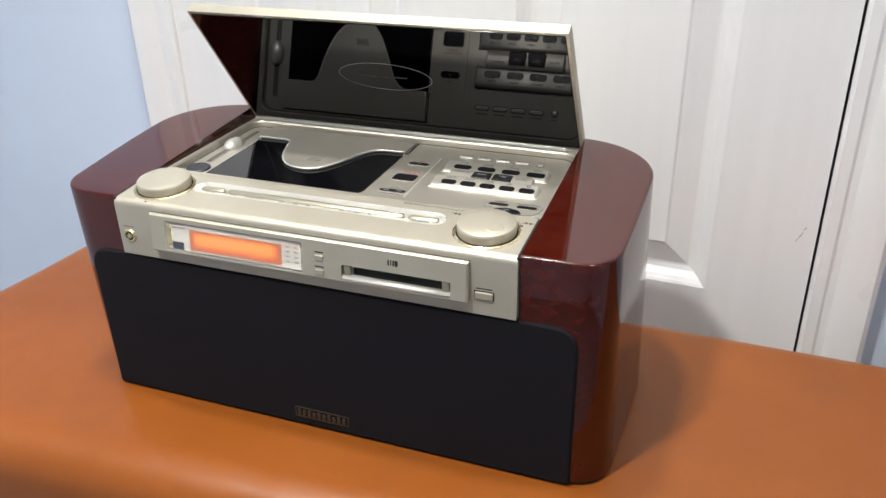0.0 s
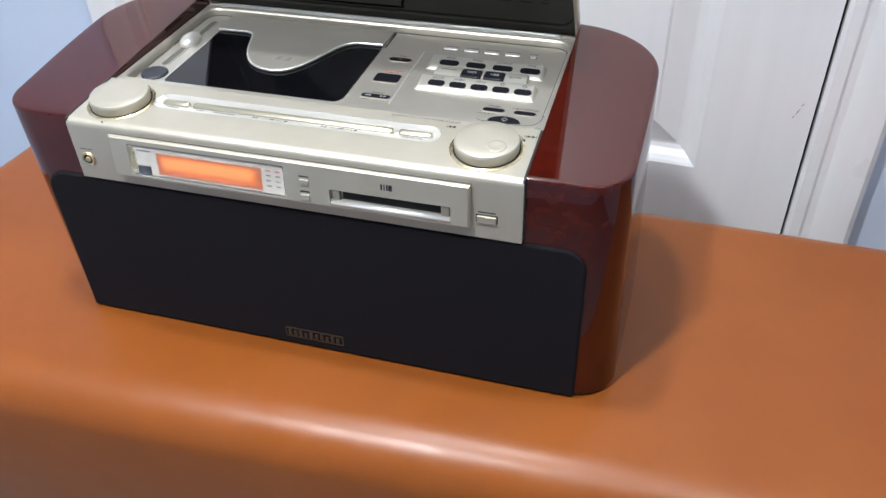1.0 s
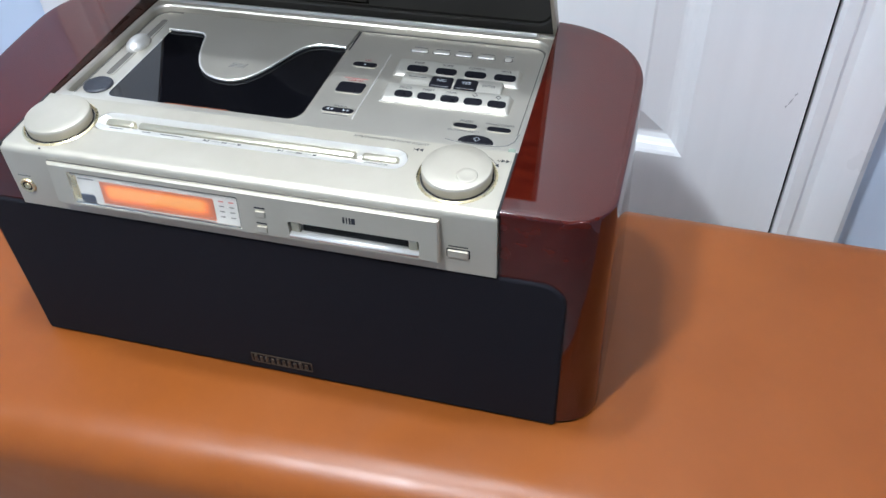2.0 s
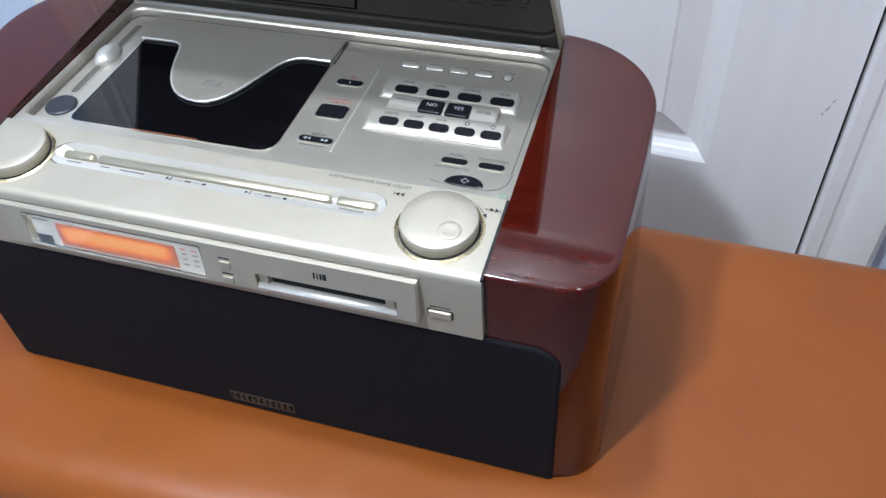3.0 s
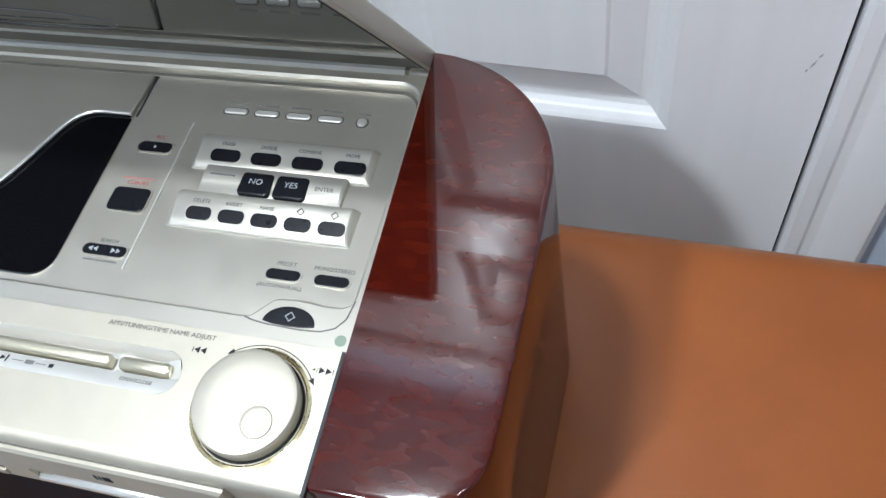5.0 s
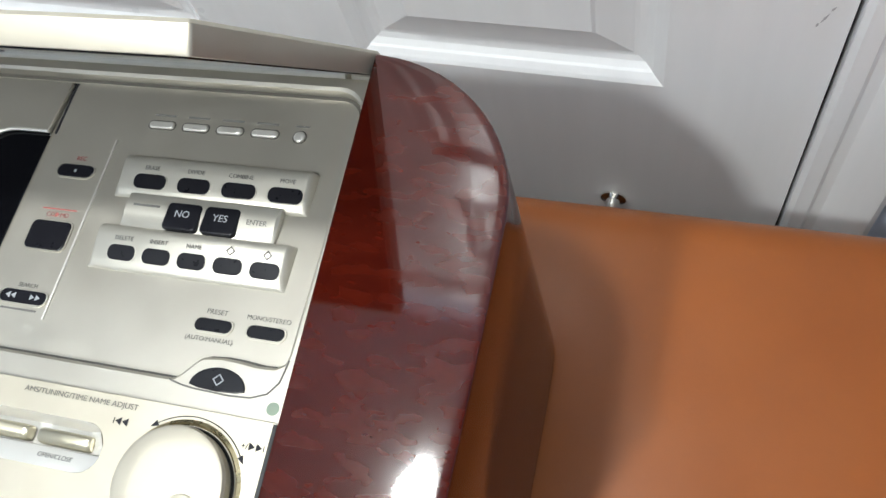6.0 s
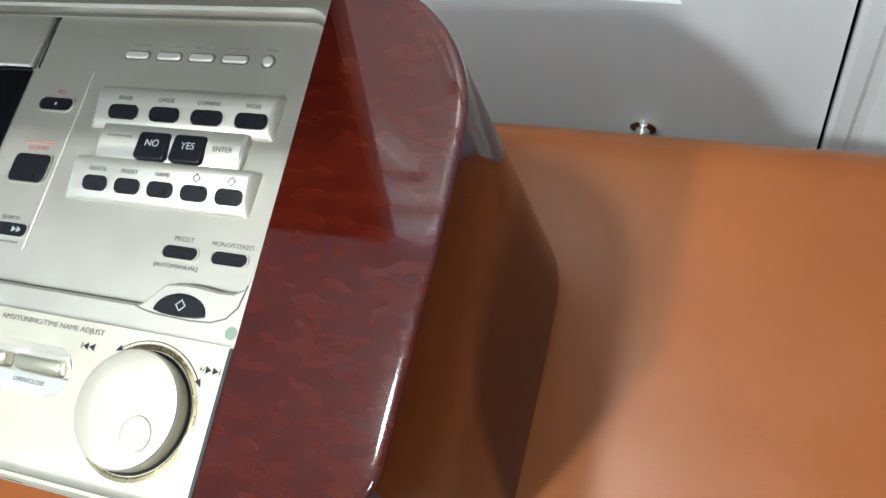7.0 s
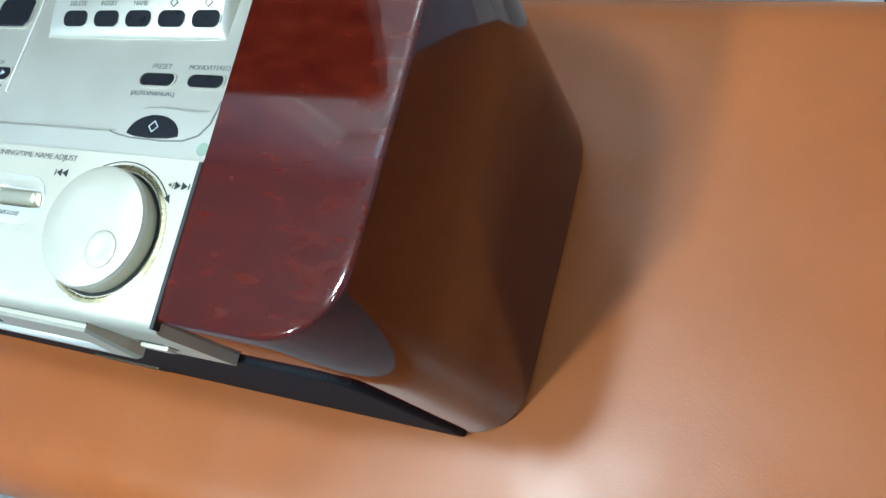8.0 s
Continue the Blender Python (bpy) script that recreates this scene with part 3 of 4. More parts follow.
face_piece("display_rim", rrect(-0.0606, -0.0006, 0.0606, 0.0006, 0.0003), 0.0012, CHROME, cell, -0.0578, 0.1571, 0.0012, 0.0003, "bright lower rim of the display")

pane = face_piece("display_cover", rrect(-0.0608, -0.0117, 0.0608, 0.0117, 0.0012), 0.0005, GLASS, cell, -0.0578, 0.1684, 0.0004, 0.0001, "clear plastic cover of the display")
pane.visible_shadow = False

# two little keys between display and slot
for z in (0.1705, 0.1590):
    face_piece("small_key", rrect(-0.0034, -0.0022, 0.0034, 0.0022, 0.0006), 0.0010, SILVER, plate, 0.0180, z, 0.0, 0.0004)
    face_piece("printed_bar", rrect(-0.0036, -0.0005, 0.0036, 0.0005, 0), 0.0001, PRINT_DARK, plate, 0.0180, z + 0.0044, 0.0, 0)

# disc slot: dark mouth, bright lower lip
slot = part("disc_slot", turned(prism(rrect(-0.0428, -0.0061, 0.0428, 0.0061, 0.0012, 3), -0.0062, -0.0050), on_face(0.07875, 0.16165)), SILVER_PALE, stereo, "recessed slot for a small disc cartridge")
# closed plate, coloured dark as the shade inside the slot
mouth = turned(prism(rrect(-0.0350, -0.0045, 0.0350, 0.0030, 0.0004), -0.0050, -0.0045), on_face(0.0790, 0.1635))
part("slot_mouth", mouth, DARK, slot, "dark plate drawn as the shaded mouth of the slot")
lip = bmesh.new()
sect = [(-0.0000, 0.1557), (0.0000, 0.1578), (0.0018, 0.1590), (0.0045, 0.1592), (0.0045, 0.1557)]
rise(lip, [[(0.0362, face_y(z) + dy, z) for dy, z in sect], [(0.1213, face_y(z) + dy, z) for dy, z in sect]])
part("slot_lip", lip, SILVER_PALE, slot, "bright sloping lower lip of the slot", 20)
for xa in (0.0375, 0.1145):
    part("slot_guide", block(xa, face_y(0.1655) + 0.0012, 0.1594, xa + 0.0055, face_y(0.165) + 0.004, 0.1668, 0.0004), KEY_GOLD, slot, "gold guide at the end of the slot")
# emblem over the slot as plain shapes
for dx, w in ((-0.0036, 0.0012), (-0.0016, 0.0008), (0.0004, 0.0012), (0.0026, 0.0024)):
    face_piece("emblem_bar", rrect(-w / 2, -0.0022, w / 2, 0.0022, 0.0002), 0.0002, PRINT_DARK, plate, 0.0775 + dx, 0.1755, 0.0, 0)

# eject key on the flat front, with its print
front_pose = Matrix.Translation((0.1447, 0.0, 0.1590)) @ pose(0, 0, 0, 90)
part("eject_key", turned(prism(rrect(-0.0066, -0.0027, 0.0066, 0.0027, 0.0006), -0.0005, 0.0018, 0.0005), front_pose), SILVER, stereo, "small raised eject key")
part("key_surround", turned(frame_plate(rrect(-0.0074, -0.0035, 0.0074, 0.0035, 0.0009), [rrect(-0.0067, -0.0028, 0.0067, 0.0028, 0.0006)], -0.0002, 0.0002), front_pose), PRINT_DARK, front, smooth=0)
part("printed_bar", turned(block(-0.006, 0.0048, 0, 0.006, 0.0057, 0.0001), front_pose), PRINT_DARK, front, smooth=0)

# headphone socket
jack_pose = Matrix.Translation((-0.1585, 0.0, 0.1600)) @ pose(0, 0, 0, 90)
jack = part("headphone_socket", turned(lathe([(0.0036, 0.0002), (0.0036, 0.0012), (0.0050, 0.0015), (0.0057, 0.0006), (0.0059, -0.0002), (0.0036, -0.0004)], 28), jack_pose), GOLD, stereo, "gold-rimmed headphone socket")
part("socket_hole", turned(lathe([(0.0003, 0.0008), (0.0037, 0.0009), (0.0037, 0.0002), (0.0003, 0.0001)], 20), jack_pose), DARK, jack)
part("socket_pin", turned(lathe([(0.0012, 0.0016), (0.0021, 0.0016), (0.0024, 0.0008), (0.0012, 0.0008)], 14), jack_pose), GOLD, jack)
part("printed_bar", turned(block(-0.005, 0.0078, 0, 0.005, 0.0086, 0.0001), jack_pose), PRINT, front, smooth=0)


# ---- control strip on top of the front block ----
def big_knob(x, y, label, dimple):
    r = 0.0220
    part("knob_well", lathe([(r + 0.0002, TOP - 0.001), (r + 0.0030, TOP - 0.001), (r + 0.0030, TOP + 0.0003), (r + 0.0018, TOP + 0.0009), (r + 0.0012, TOP + 0.0004), (r + 0.0004, TOP - 0.0006)], 64, at=(x, y)), GOLD, stereo, "pale gold ring round the knob")
    prof = [(0.001, TOP + 0.0002), (r - 0.0006, TOP + 0.0002), (r - 0.0002, TOP + 0.0060), (r - 0.0008, TOP + 0.0074), (r - 0.0024, TOP + 0.0080), (r * 0.6, TOP + 0.0082), (0.001, TOP + 0.0083)]
    k = part("control_knob", lathe(prof, 64, at=(x, y)), SILVER, stereo, label, 25)
    # flat dark ring drawn as the shade between knob and gold ring
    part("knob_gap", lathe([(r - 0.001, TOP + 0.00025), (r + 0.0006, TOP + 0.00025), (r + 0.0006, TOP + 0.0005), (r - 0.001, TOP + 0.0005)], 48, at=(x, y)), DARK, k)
    if dimple:
        dx, dy = dimple
        part("finger_dimple", lathe([(0.0004, TOP + 0.0084), (0.0040, TOP + 0.0085), (0.0060, TOP + 0.0088), (0.0064, TOP + 0.0086), (0.0068, TOP + 0.0076)], 32, at=(x + dx, y + dy)), SILVER, k, "shallow round finger dimple", 60)
    return k


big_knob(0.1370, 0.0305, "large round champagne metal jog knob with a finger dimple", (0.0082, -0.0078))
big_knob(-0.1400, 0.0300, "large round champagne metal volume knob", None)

# long oval channel with the transport keys: pale slope in front, key trough behind, steep shaded back wall
CHAN_F, CHAN_B = 0.0288, 0.0478


def scoop(y):
    """Height of the channel's floor across its width."""
    if y < 0.0362:
        q = (y - CHAN_F) / (0.0362 - CHAN_F)
        return TOP - 0.0022 * q ** 1.3
    if y < 0.0450:
        return TOP - 0.0022 - 0.0042 * min(1.0, (y - 0.0362) / 0.0006)
    q = (y - 0.0450) / (CHAN_B - 0.0450)
    return TOP - 0.0064 + 0.0064 * q ** 0.75


def channel_ends(y):
    q = 0.0095
    d = min(1.0, abs(y - 0.0383) / q)
    r = q * (1 - math.sqrt(max(0.0, 1 - d * d)))
    return -0.1170 + r, 0.1030 - r


bm = bmesh.new()
rows = []
levels = [0.0288 + 0.0074 * i / 8 for i in range(9)] + [0.0364, 0.0366, 0.0368, 0.0400, 0.0450] + [0.0450 + 0.0028 * i / 6 for i in range(1, 7)]
for y in levels:
    xa, xb = channel_ends(y)
    rows.append([bm.verts.new((xa + (xb - xa) * k / 24, y, scoop(y) if 0 < k < 24 else TOP - 0.0001)) for k in range(25)])
for a, c in zip(rows, rows[1:]):
    for k in range(24):
        if (a[k].co - a[k + 1].co).length > 1e-6:
            bm.faces.new((a[k], a[k + 1], c[k + 1], c[k]))
bmesh.ops.remove_doubles(bm, verts=bm.verts[:], dist=1e-6)
channel = part("key_channel", bm, SILVER_PALE, stereo, "pale oval scooped channel round the transport keys", 40)


def long_key(x0, x1, label):
    """A rounded bar, its crest towards the back."""
    prof = [(0.0372, TOP - 0.0060), (0.0372, TOP - 0.0030), (0.0375, TOP - 0.0022), (0.0382, TOP - 0.0015), (0.0396, TOP - 0.0009), (0.0412, TOP - 0.0007), (0.0424, TOP - 0.0011), (0.0430, TOP - 0.0020), (0.0432, TOP - 0.0060)]
    mid_y, mid_z = 0.0402, TOP - 0.0035
    rings = []
    for x, k in ((x0, 0.72), (x0 + 0.0006, 0.90), (x0 + 0.0018, 1.0), (x1 - 0.0018, 1.0), (x1 - 0.0006, 0.90), (x1, 0.72)):
        rings.append([(x, mid_y + (y - mid_y) * k, mid_z + (z - mid_z) * (k if z > mid_z else 1)) for y, z in prof])
    return part("transport_key", rise(bmesh.new(), rings), KEY_GOLD, stereo, label, 50)


long_key(-0.1110, -0.0900, "small pale rounded power key")
long_key(-0.0862, 0.0682, "long pale rounded transport key bar")
long_key(0.0728, 0.0965, "pale gold rounded open and close key")


def on_slope(x, y):
    """Pose of print lying on the pale slope of the channel."""
    e = 0.0004
    return Matrix.Translation((x, y, scoop(y) + 0.00012)) @ pose(0, 0, 0, math.degrees(math.atan2(scoop(y + e) - scoop(y - e), 2 * e)))


flat_pose = lambda x, y, z: Matrix.Translation((x, y, z))
lettering("OPEN/CLOSE", 0.0026, on_slope(0.0838, 0.0331), PRINT, channel)


def slope_bar(xa, ya, xb, yb, material):
    m = on_slope((xa + xb) / 2, (ya + yb) / 2)
    w, h = (xb - xa) / 2, (yb - ya) / 2
    part("printed_bar", turned(block(-w, -h, 0, w, h, 0.0001), m), material, channel, smooth=0)


for xa in (-0.0330, 0.0195):
    lettering("\u25ba\u2016", 0.0030, on_slope(xa, 0.0330), PRINT_DARK, channel, "printed_mark")
    slope_bar(xa + 0.0042, 0.0328, xa + 0.0100, 0.0331, PRINT)
    slope_bar(xa + 0.0108, 0.0320, xa + 0.0150, 0.0340, PRINT)
    slope_bar(xa + 0.0160, 0.0328, xa + 0.0212, 0.0331, PRINT)
    slope_bar(xa + 0.0225, 0.0320, xa + 0.0247, 0.0340, PRINT_DARK)
for xa, w in ((-0.1045, 0.010), (-0.0800, 0.006), (-0.0665, 0.017)):        # faint small print
    slope_bar(xa, 0.0324, xa + w, 0.0335, PRINT)
lettering("AMS/TUNING/TIME NAME ADJUST", 0.0030, flat_pose(0.0870, 0.0560, TOP + 0.0002), PRINT, front, width=0.051)
lettering("I\u25c4\u25c4", 0.0032, flat_pose(0.1070, 0.0500, TOP + 0.0002), PRINT_DARK, front, "printed_mark")
lettering("+/\u25ba\u25baI", 0.0032, flat_pose(0.1620, 0.0497, TOP + 0.0002), PRINT_DARK, front, "printed_mark")
arc = [(0.1370 + 0.0262 * math.cos(radians(a)), 0.0305 + 0.0262 * math.sin(radians(a)), TOP + 0.0001) for a in range(35, 126, 6)]
part("printed_arc", tube(arc, 0.00022, 4), PRINT_DARK, front, smooth=0)
for a, tip in ((36, -1), (124, 1)):
    c, s = math.cos(radians(a)), math.sin(radians(a))
    px, py = 0.1370 + 0.0262 * c, 0.0305 + 0.0262 * s
    tx, ty = -s * tip, c * tip
    tri = [(px + tx * 0.0032, py + ty * 0.0032), (px + c * 0.0012, py + s * 0.0012), (px - c * 0.0012, py - s * 0.0012)]
    if tip < 0:
        tri = tri[::-1]
    part("printed_arrow", prism(tri, TOP + 0.0001, TOP + 0.0002), PRINT_DARK, front, smooth=0)
part("printed_dot", prism(rrect(-0.1395, 0.0022, -0.1380, 0.0030, 0.0003), TOP - 0.0006, TOP + 0.0001), PRINT_DARK, front, smooth=0)

# the whole top of the front block climbs with the wooden ends and drops to the deck behind
for ob in stereo.children_recursive:
    if ob.type == "MESH":
        ys = [q.co.y for q in ob.data.vertices]
        if max(ys) < 0.0605 and min(q.co.z for q in ob.data.vertices) > 0.14:
            for q in ob.data.vertices:
                q.co.z += RISE * max(0.0, q.co.y)

# ---- sunken control deck ----
# rim round the deck, rounded behind, with a bay for the half-moon key in front
bay = [(0.1190, 0.0705)]
for i in range(1, 9):
    q = i / 8
    bay.append((0.1190 + 0.0120 * q, 0.0705 + 0.0100 * (3 * q * q - 2 * q ** 3)))
bay += [(0.1380, 0.0812), (0.1450, 0.0810), (0.1530, 0.0802), (0.1600, 0.0805), (0.1632, 0.0825), (0.1640, 0.0860)]
hole = [(-0.1640, 0.0745), (-0.1628, 0.0717), (-0.1600, 0.0705)] + bay
for i in range(7):
    a = radians(15 * i)
    hole.append((0.1520 + 0.012 * math.cos(a), 0.1945 + 0.012 * math.sin(a)))
for i in range(7):
    a = radians(90 + 15 * i)
    hole.append((-0.1520 + 0.012 * math.cos(a), 0.1945 + 0.012 * math.sin(a)))
rim = frame_plate([(-W, 0.0600), (W, 0.0600), (W, 0.2125), (-W, 0.2125)], [hole], 0.1795, TOP, 0.0013, 0.0003)
deck_rim = part("deck_rim", rim, DECK_METAL, stereo, "champagne metal rim round the sunken control deck", 40)
deck = part("control_deck", prism(rrect(-0.1655, 0.0690, 0.1655, 0.2080, 0.004), 0.1800, DECK), DECK_METAL, stereo, "sunken champagne metal control deck")
part("back_rail", block(-W, 0.2125, 0.1795, W, 0.2265, 0.1880, 0.0010), SILVER, stereo, "metal rail under the lid hinge")
line = [(x, y - 0.0022, TOP + 0.0001) for x, y in ((0.1190, 0.0716), (0.1240, 0.0704), (0.1300, 0.0697), (0.1450, 0.0692), (0.1540, 0.0698), (0.1600, 0.0722), (0.1635, 0.0770), (0.1650, 0.0860))]
part("bay_line", tube(line, 0.00035, 5), PRINT, deck_rim, "fine groove round the half-moon key", 0)
moon = [(0.1275, 0.0690), (0.1315, 0.0681), (0.1392, 0.0677), (0.1470, 0.0681), (0.1510, 0.0690)]
for i in range(1, 14):
    a = radians(180 * i / 14)
    moon.append((0.13925 + 0.01175 * math.cos(a), 0.0690 + 0.0080 * math.sin(a)))
moon_key = part("half_moon_key", prism(moon, TOP - 0.001, TOP + 0.0006, 0.0004), BLACK, stereo, "black half-moon key")
lettering("\u25c7", 0.005, flat_pose(0.1393, 0.0718, TOP + 0.0007), PRINT_WHITE, moon_key, "printed_mark")
part("sticker_dot", prism(rrect(0.1615, 0.0625, 0.1665, 0.0675, 0.0024), TOP, TOP + 0.0002), DOT, stereo, "small pale green round sticker")
# shallow groove along the front of the deck
part("deck_groove", frame_plate(inset(hole, 0.0001), [inset(hole, 0.0018)], DECK - 0.0002, DECK + 0.0002), GROOVE, deck, "dark groove round the deck", 0)

# smoked disc window and the metal cover plate behind it
win = rrect(-0.1365, 0.0765, 0.0125, 0.1800, (0.006, 0.011, 0.001, 0.001), 5)
window = part("disc_window", prism(win, DECK - 0.001, DECK + 0.0006, 0.0003), SMOKE, stereo, "black smoked glass window of the disc bay")
part("window_rim", frame_plate(inset(win, -0.0009), [win], DECK, DECK + 0.0009), CHROME, window, "thin bright rim", 0)
# glowing strip added to imitate display light escaping; not a lit part itself
part("light_leak", block(-0.0890, 0.0768, DECK + 0.0006, -0.0400, 0.0772, DECK + 0.0008), LCD, window, "glowing strip added as amber display light at the window's edge", 0)


def bez(p0, p1, p2, p3, k):
    out = []
    for i in range(1, k + 1):
        s = i / k
        out.append(tuple((1 - s) ** 3 * a + 3 * s * (1 - s) ** 2 * b + 3 * s * s * (1 - s) * c + s ** 3 * d for a, b, c, d in zip(p0, p1, p2, p3)))
    return out


cov = [(-0.1385, 0.1745), (-0.1120, 0.1745)]
cov += bez((-0.1120, 0.1745), (-0.1040, 0.1740), (-0.1030, 0.1690), (-0.1010, 0.1620), 5)
cov += bez((-0.1010, 0.1620), (-0.0930, 0.1330), (-0.0820, 0.1115), (-0.0580, 0.1120), 8)
cov += bez((-0.0580, 0.1120), (-0.0400, 0.1125), (-0.0330, 0.1390), (-0.0235, 0.1610), 8)
cov += bez((-0.0235, 0.1610), (-0.0190, 0.1715), (-0.0120, 0.1750), (-0.0040, 0.1750), 5)
cov += [(0.0125, 0.1750), (0.0140, 0.2025), (-0.1400, 0.2025)]
cover = part("disc_cover", prism(cov, DECK + 0.0004, DECK + 0.0026, 0.0008), DECK_METAL, stereo, "champagne metal cover plate with a wave-shaped edge", 35)
# paler tube paints the highlight along the cover's bevelled edge
part("cover_edge", tube([(x, y, DECK + 0.0022) for x, y in cov[:29]], 0.0009, 6), SILVER_PALE, cover, "bevelled edge of the cover, paler to carry its highlight")
emblem = [(-0.0645, 0.1295), (-0.0525, 0.1295), (-0.0508, 0.1355), (-0.0628, 0.1355)]
part("emblem_frame", frame_plate(emblem, [inset(emblem, 0.0005)], DECK + 0.0026, DECK + 0.0027), GROOVE, cover, smooth=0)
for y, xa in ((0.1309, -0.0633), (0.1329, -0.0627)):
    part("emblem_bar", block(xa, y, DECK + 0.0026, xa + 0.0105, y + 0.0012, DECK + 0.0027), PRINT, cover, smooth=0)
part("cover_gap", prism(rrect(-0.1412, 0.2024, 0.0156, 0.2036, 0.0004), DECK, DECK + 0.0003), PRINT_DARK, deck, smooth=0)
part("cover_gap", prism(rrect(0.0141, 0.1750, 0.0152, 0.2030, 0.0004), DECK, DECK + 0.0003), PRINT_DARK, deck, smooth=0)

# slide switch in a long groove, and the round grey button before it
# groove is not cut; its shade is the dark colour of this strip
groove = part("slider_groove", prism(rrect(-0.1542, 0.1040, -0.1488, 0.1920, 0.0026), DECK - 0.0002, DECK + 0.0002), GROOVE, deck, smooth=0)
part("slider_rim", frame_plate(rrect(-0.1552, 0.1030, -0.1478, 0.1930, 0.0036), [rrect(-0.1542, 0.1040, -0.1488, 0.1920, 0.0026)], DECK, DECK + 0.0005), DECK_METAL, groove, smooth=0)
bm = bmesh.new()
bmesh.ops.create_uvsphere(bm, u_segments=24, v_segments=14, radius=1)
turned(bm, pose(-0.1520, 0.1490, DECK + 0.0012) @ Matrix.Diagonal((0.0080, 0.0125, 0.0062, 1)))
part("slider_grip", bm, SILVER_PALE, stereo, "pale domed slider grip", 60)
part("round_button", lathe([(0.0003, DECK), (0.0108, DECK), (0.0108, DECK + 0.0010), (0.0098, DECK + 0.0018), (0.0003, DECK + 0.0016)], 36, at=(-0.1505, 0.0890)), GREYBLUE, stereo, "round slate grey button")


def slim_key(x0, x1, y0, y1, material, label, z=DECK, r=None, h=0.0005, rim=None):
    r = r if r is not None else (y1 - y0) * 0.48
    part("key_rim", frame_plate(rrect(x0 - 0.0007, y0 - 0.0007, x1 + 0.0007, y1 + 0.0007, r + 0.0006), [rrect(x0, y0, x1, y1, r)], z - 0.0002, z + (0.0002 if rim else 0.0006)), rim or DECK_METAL, deck, smooth=0)
    return part("key", prism(rrect(x0, y0, x1, y1, r), z - 0.0005, z + h, min(h, 0.0007), 3), material, stereo, label)


# four slim pale keys and a round one along the back
for x0 in (0.0620, 0.0793, 0.0966, 0.1139):
    # the dark rim colour draws the shaded gap round each pale key
    slim_key(x0, x0 + 0.0128, 0.1827, 0.1863, SILVER_PALE, "slim pale rounded key", h=0.0010, rim=GROOVE)
    bar_print(x0 + 0.001, 0.1893, x0 + 0.0118, 0.1903, DECK, PRINT, deck)
# dark ring, again the shaded gap round a pale key
part("key_rim", lathe([(0.0027, DECK), (0.0034, DECK), (0.0034, DECK + 0.0002), (0.0027, DECK + 0.0002)], 24, at=(0.1372, 0.1842)), GROOVE, deck, smooth=0)
part("reset_key", lathe([(0.0003, DECK), (0.0026, DECK), (0.0026, DECK + 0.0008), (0.0019, DECK + 0.0012), (0.0003, DECK + 0.0012)], 24, at=(0.1372, 0.1842)), SILVER_PALE, stereo, "tiny round pale key")
bar_print(0.1340, 0.1893, 0.1404, 0.1902, DECK, PRINT, deck)

# record keys
k = slim_key(0.0245, 0.0435, 0.1535, 0.1600, BLACK, "black rounded record key")
bar_print(0.0334, 0.1560, 0.0346, 0.1574, DECK + 0.0006, PRINT_WHITE, k)
lettering("REC", 0.0030, flat_pose(0.0345, 0.1632, DECK + 0.0002), PRINT_RED, deck)
slim_key(0.0240, 0.0445, 0.1170, 0.1308, BLACK, "square black recording key", r=0.0028, h=0.0009)
bar_print(0.0252, 0.1366, 0.0432, 0.1373, DECK, PRINT_RED, deck)
lettering("CD\u25baMD", 0.0030, flat_pose(0.0345, 0.1340, DECK + 0.0002), PRINT_RED, deck)
k = slim_key(0.0235, 0.0468, 0.0915, 0.0975, BLACK, "black rounded search key")
lettering("\u25c4\u25c4", 0.0030, flat_pose(0.0290, 0.0945, DECK + 0.0007), PRINT_WHITE, k, "printed_mark")
lettering("\u25ba\u25ba", 0.0030, flat_pose(0.0412, 0.0945, DECK + 0.0007), PRINT_WHITE, k, "printed_mark")
lettering("SEARCH", 0.0027, flat_pose(0.0352, 0.0998, DECK + 0.0002), PRINT, deck)
bar_print(0.0260, 0.0885, 0.0440, 0.0894, DECK, PRINT, deck)
part("divider_ridge", prism(rrect(0.0482, 0.0860, 0.0492, 0.1745, 0.0004), DECK, DECK + 0.0008, 0.0003), SILVER_PALE, deck)


# two sloping key ridges with the square keys between
RIDGE = ((0.0, 0.0), (0.0002, 0.0007), (0.0010, 0.0014), (0.0022, 0.0022), (0.0036, 0.0028), (0.0060, 0.00335), (0.0090, 0.0040), (0.0120, 0.0046),
         (0.0145, 0.0050), (0.0163, 0.0051), (0.0178, 0.0048), (0.0190, 0.0040), (0.0197, 0.0027), (0.0200, 0.0))


def ridge_z(d):
    """Height of the ridge's skin at the depth d behind its front edge."""
    for (d0, z0), (d1, z1) in zip(RIDGE, RIDGE[1:]):
        if d0 <= d <= d1:
            return DECK + z0 + (z1 - z0) * (d - d0) / (d1 - d0)


def ridge(x0, x1, y0):
    """A long convex bar, rising from a rolled front lip to a crest behind, with slanted ends."""
    rings = []
    for x, k in ((x0 - 0.0008, 0.0), (x0 - 0.0006, 0.25), (x0 + 0.0016, 0.92), (x0 + 0.0023, 1.0), (x1 - 0.0023, 1.0), (x1 - 0.0016, 0.92), (x1 + 0.0006, 0.25), (x1 + 0.0008, 0.0)):
        rings.append([(x, y0 + d, DECK - 0.0003 + (z + 0.0003) * k) for d, z in RIDGE])
    return part("key_ridge", rise(bmesh.new(), rings), RIDGE_METAL, stereo, "pale raised ridge with a row of black keys", 40)


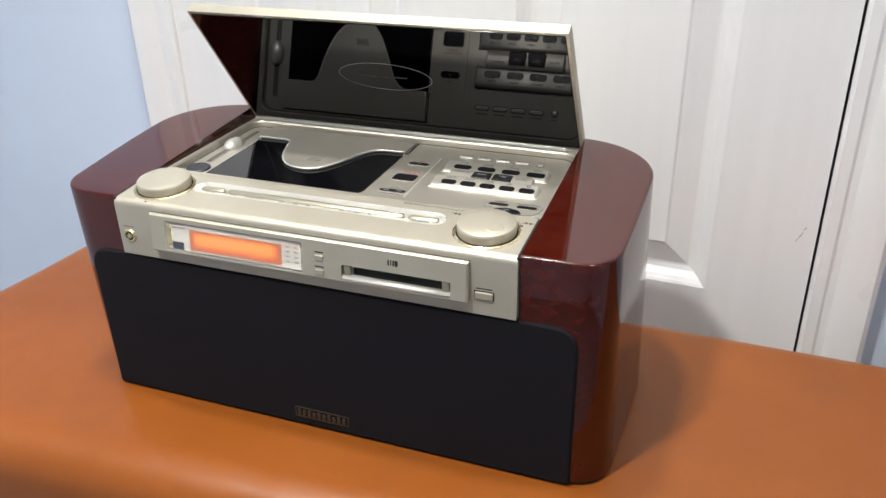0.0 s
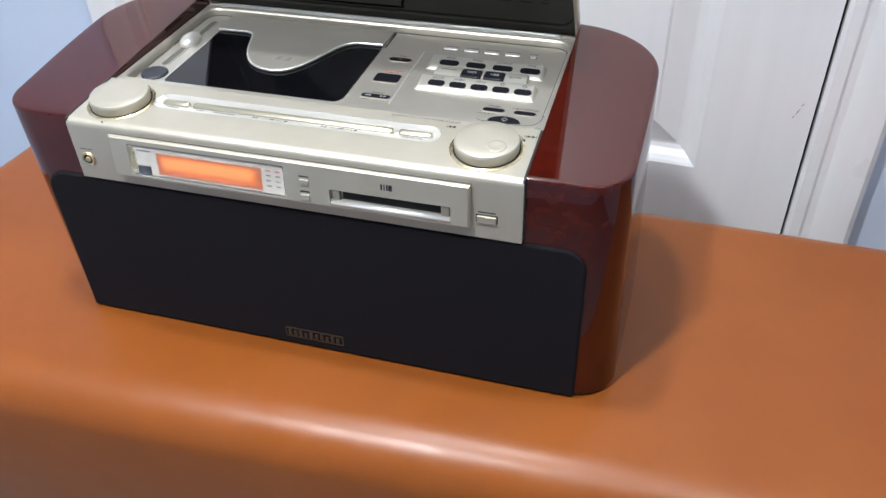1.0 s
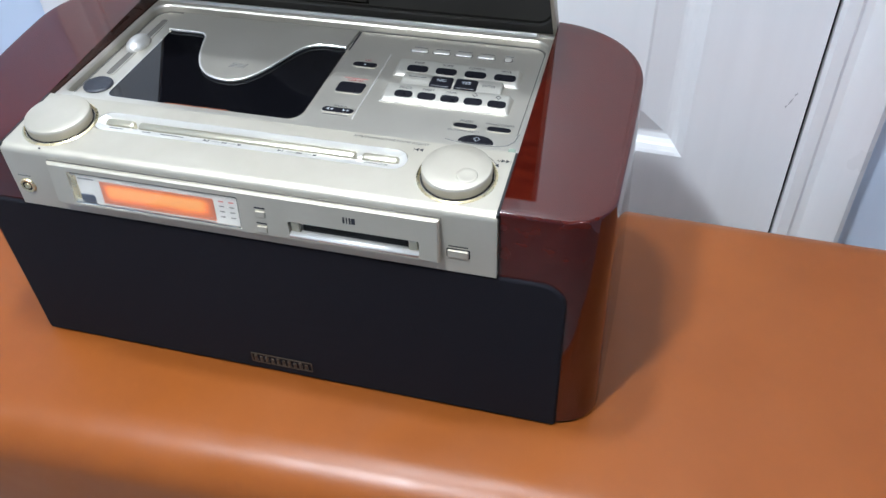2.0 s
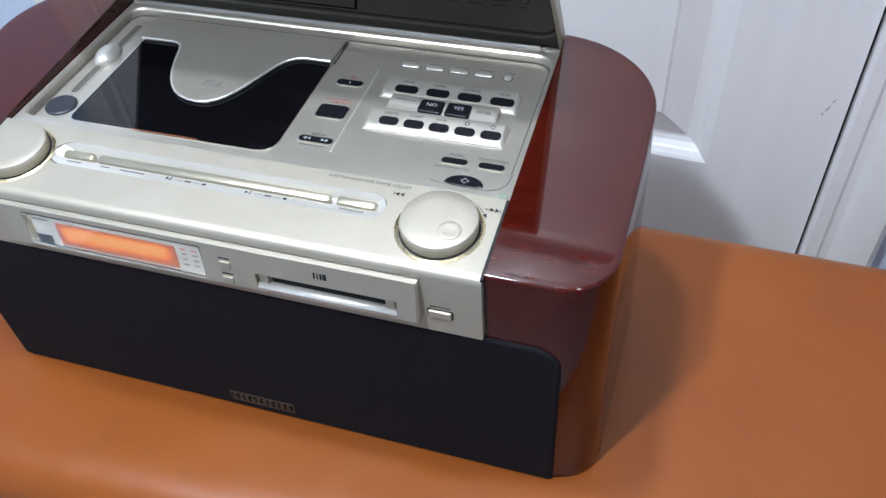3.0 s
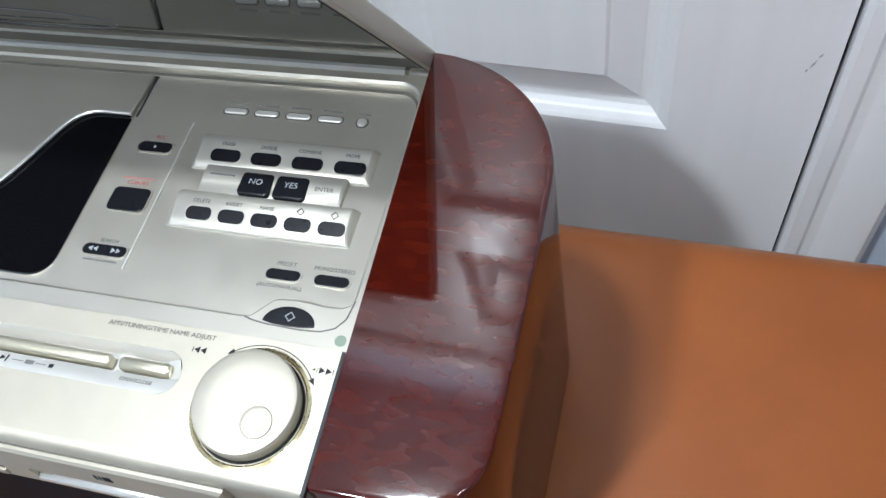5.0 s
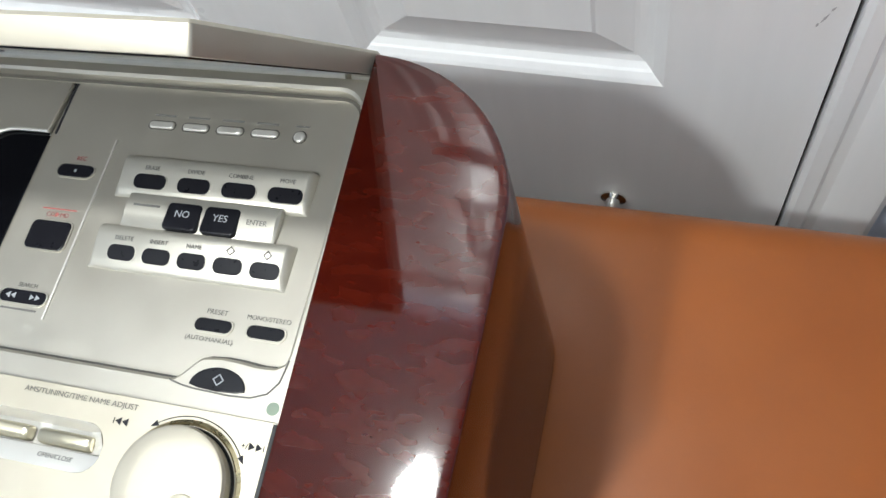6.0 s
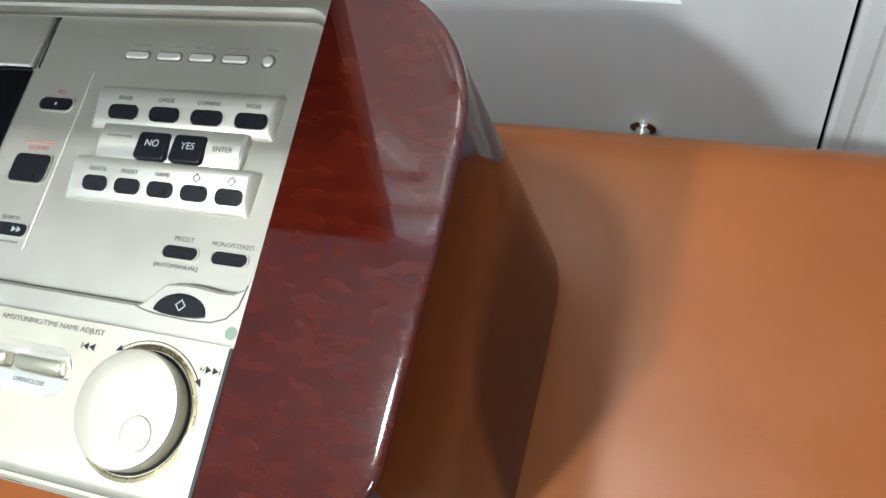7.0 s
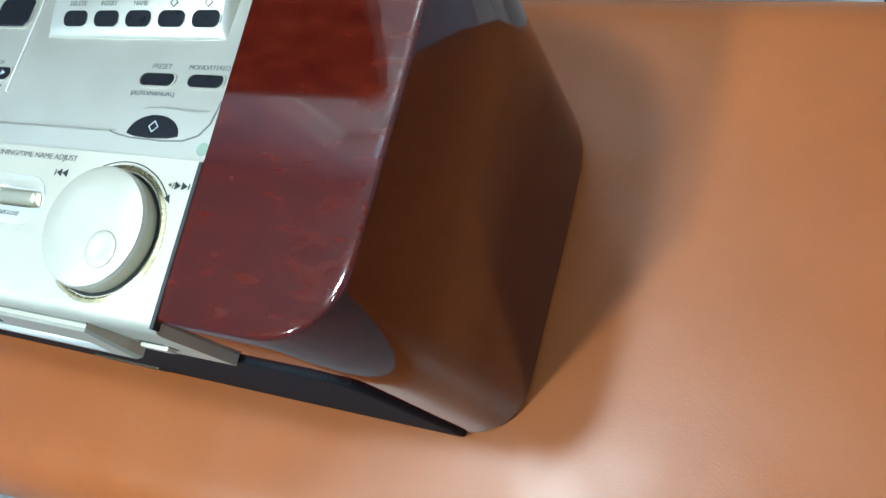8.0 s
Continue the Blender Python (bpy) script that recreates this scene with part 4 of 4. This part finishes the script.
rows = (
    (0.0590, 0.1512, 0.1465, 0.1535, ((0.0680, 0.0840, "ERASE"), (0.0897, 0.1055, "DIVIDE"), (0.1112, 0.1272, "COMBINE"), (0.1330, 0.1490, "MOVE"))),
    (0.0600, 0.1512, 0.1120, 0.1190, ((0.0690, 0.0822, "DELETE"), (0.0857, 0.0990, "INSERT"), (0.1024, 0.1156, "NAME"), (0.1191, 0.1323, ""), (0.1358, 0.1490, ""))),
)
for x0, x1, y0, yk, keys in rows:
    bar = ridge(x0, x1, y0)
    for ka, kb, word in keys:
        tilt = math.degrees(math.atan2(ridge_z(yk + 0.003 - y0) - ridge_z(yk - 0.003 - y0), 0.006))
        m = Matrix.Translation(((ka + kb) / 2, yk, ridge_z(yk - y0))) @ pose(0, 0, 0, tilt)
        hw = (kb - ka) / 2
        part("key_rim", turned(frame_plate(rrect(-hw - 0.0004, -0.0038, hw + 0.0004, 0.0038, 0.0033), [rrect(-hw, -0.0034, hw, 0.0034, 0.0029)], -0.0003, 0.0003), m), RIDGE_METAL, bar, smooth=0)
        part("key", turned(prism(rrect(-hw, -0.0034, hw, 0.0034, 0.0029), -0.0005, 0.0004, 0.0003, 2), m), BLACK, stereo, "small black rounded key")
        mw = Matrix.Translation(((ka + kb) / 2, y0 + 0.0130, ridge_z(0.0130) + 0.0004)) @ pose(0, 0, 0, 10)
        if word:
            lettering(word, 0.0027, mw, PRINT, bar)
        else:
            lettering("\u25c7", 0.0042, mw, PRINT_DARK, bar, "printed_mark")

# middle step with the NO and YES keys
prof = [(0.1300, 0.0), (0.1300, 0.0022), (0.1330, 0.0027), (0.1380, 0.0038), (0.1410, 0.0043), (0.1440, 0.0043), (0.1472, 0.0038), (0.1472, 0.0)]
bm = rise(bmesh.new(), [[(x, y, DECK + z * k) for y, z in prof] for x, k in ((0.0684, 0.7), (0.0694, 1), (0.1406, 1), (0.1416, 0.7))])
step = part("middle_step", bm, RIDGE_METAL, stereo, "pale step between the key ridges", 40)
for xa, xb, word in ((0.0900, 0.1062, "NO"), (0.1080, 0.1242, "YES")):
    k = part("square_key", prism(rrect(xa, 0.1318, xb, 0.1444, 0.0020), DECK + 0.0020, DECK + 0.0051, 0.0008, 3), BLACK, stereo, "square black key with white lettering")
    lettering(word, 0.0045, flat_pose((xa + xb) / 2, 0.1390, DECK + 0.00515), PRINT_WHITE, k)
lettering("ENTER", 0.0032, flat_pose(0.1325, 0.1392, DECK + 0.0043) @ pose(0, 0, 0, 9), PRINT, step)
bar_print(0.0730, 0.1412, 0.0860, 0.1422, DECK + 0.0043, PRINT, step)

# preset and mono keys
slim_key(0.1180, 0.1345, 0.0918, 0.0972, BLACK, "black rounded preset key")
slim_key(0.1412, 0.1575, 0.0918, 0.0972, BLACK, "black rounded mono and stereo key")
lettering("PRESET", 0.0030, flat_pose(0.1262, 0.1002, DECK + 0.0002), PRINT, deck)
lettering("MONO/STEREO", 0.0028, flat_pose(0.1490, 0.1002, DECK + 0.0002), PRINT, deck, width=0.019)
lettering("(AUTO/MANUAL)", 0.0026, flat_pose(0.1262, 0.0886, DECK + 0.0002), PRINT, deck, width=0.021)

# ---- lid ----
HINGE = Vector((0, 0.2153, 0.1923))
# lid frame: x across, y along the lid from the hinge, z out of its mirrored inner face
along = Vector((0, -math.cos(radians(55.2)), math.sin(radians(55.2))))
facing = Vector((0, -math.sin(radians(55.2)), -math.cos(radians(55.2))))      # towards the deck
LID = Matrix(((1, 0, 0, 0), (0, along.y, facing.y, HINGE.y), (0, along.z, facing.z, HINGE.z), (0, 0, 0, 1)))
shell = prism(rrect(-W, 0.0, W, 0.1485, 0.0015), -0.0100, 0.0, 0.0005, 2, low=0.0012)
lid = part("lid", turned(shell, LID), SILVER, stereo, "open champagne metal lid tilted over the deck", 30)
part("mirror_plate", turned(prism(rrect(-W + 0.0028, 0.0040, W - 0.0028, 0.1458, 0.0010), -0.0005, 0.0006, 0.0003), LID), MIRROR, lid, "smoked mirror lining of the lid")
ring = [(0.000 + 0.0437 * math.cos(2 * math.pi * i / 64), 0.082 + 0.0172 * math.sin(2 * math.pi * i / 64), 0.00065) for i in range(64)]
part("etched_oval", turned(tube(ring, 0.00035, 4, True), LID), PRINT_ETCH, lid, "pale etched oval line", 0)
for xa, w in ((-0.026, 0.018), (-0.005, 0.026)):
    part("printed_bar", turned(block(xa, 0.0812, 0.0006, xa + w, 0.0826, 0.0007), LID), GREYBLUE, lid, smooth=0)
part("hinge_rod", tube([(-0.1560, 0.2160, 0.1915), (0.1530, 0.2160, 0.1915)], 0.0036, 14), SILVER_PALE, stereo, "round hinge rod along the back")
for xa in (-0.1680, 0.1555):
    part("hinge_block", block(xa, 0.2128, 0.1800, xa + 0.0125, 0.2195, 0.1935, 0.0008), SILVER_PALE, stereo, "small metal hinge block")
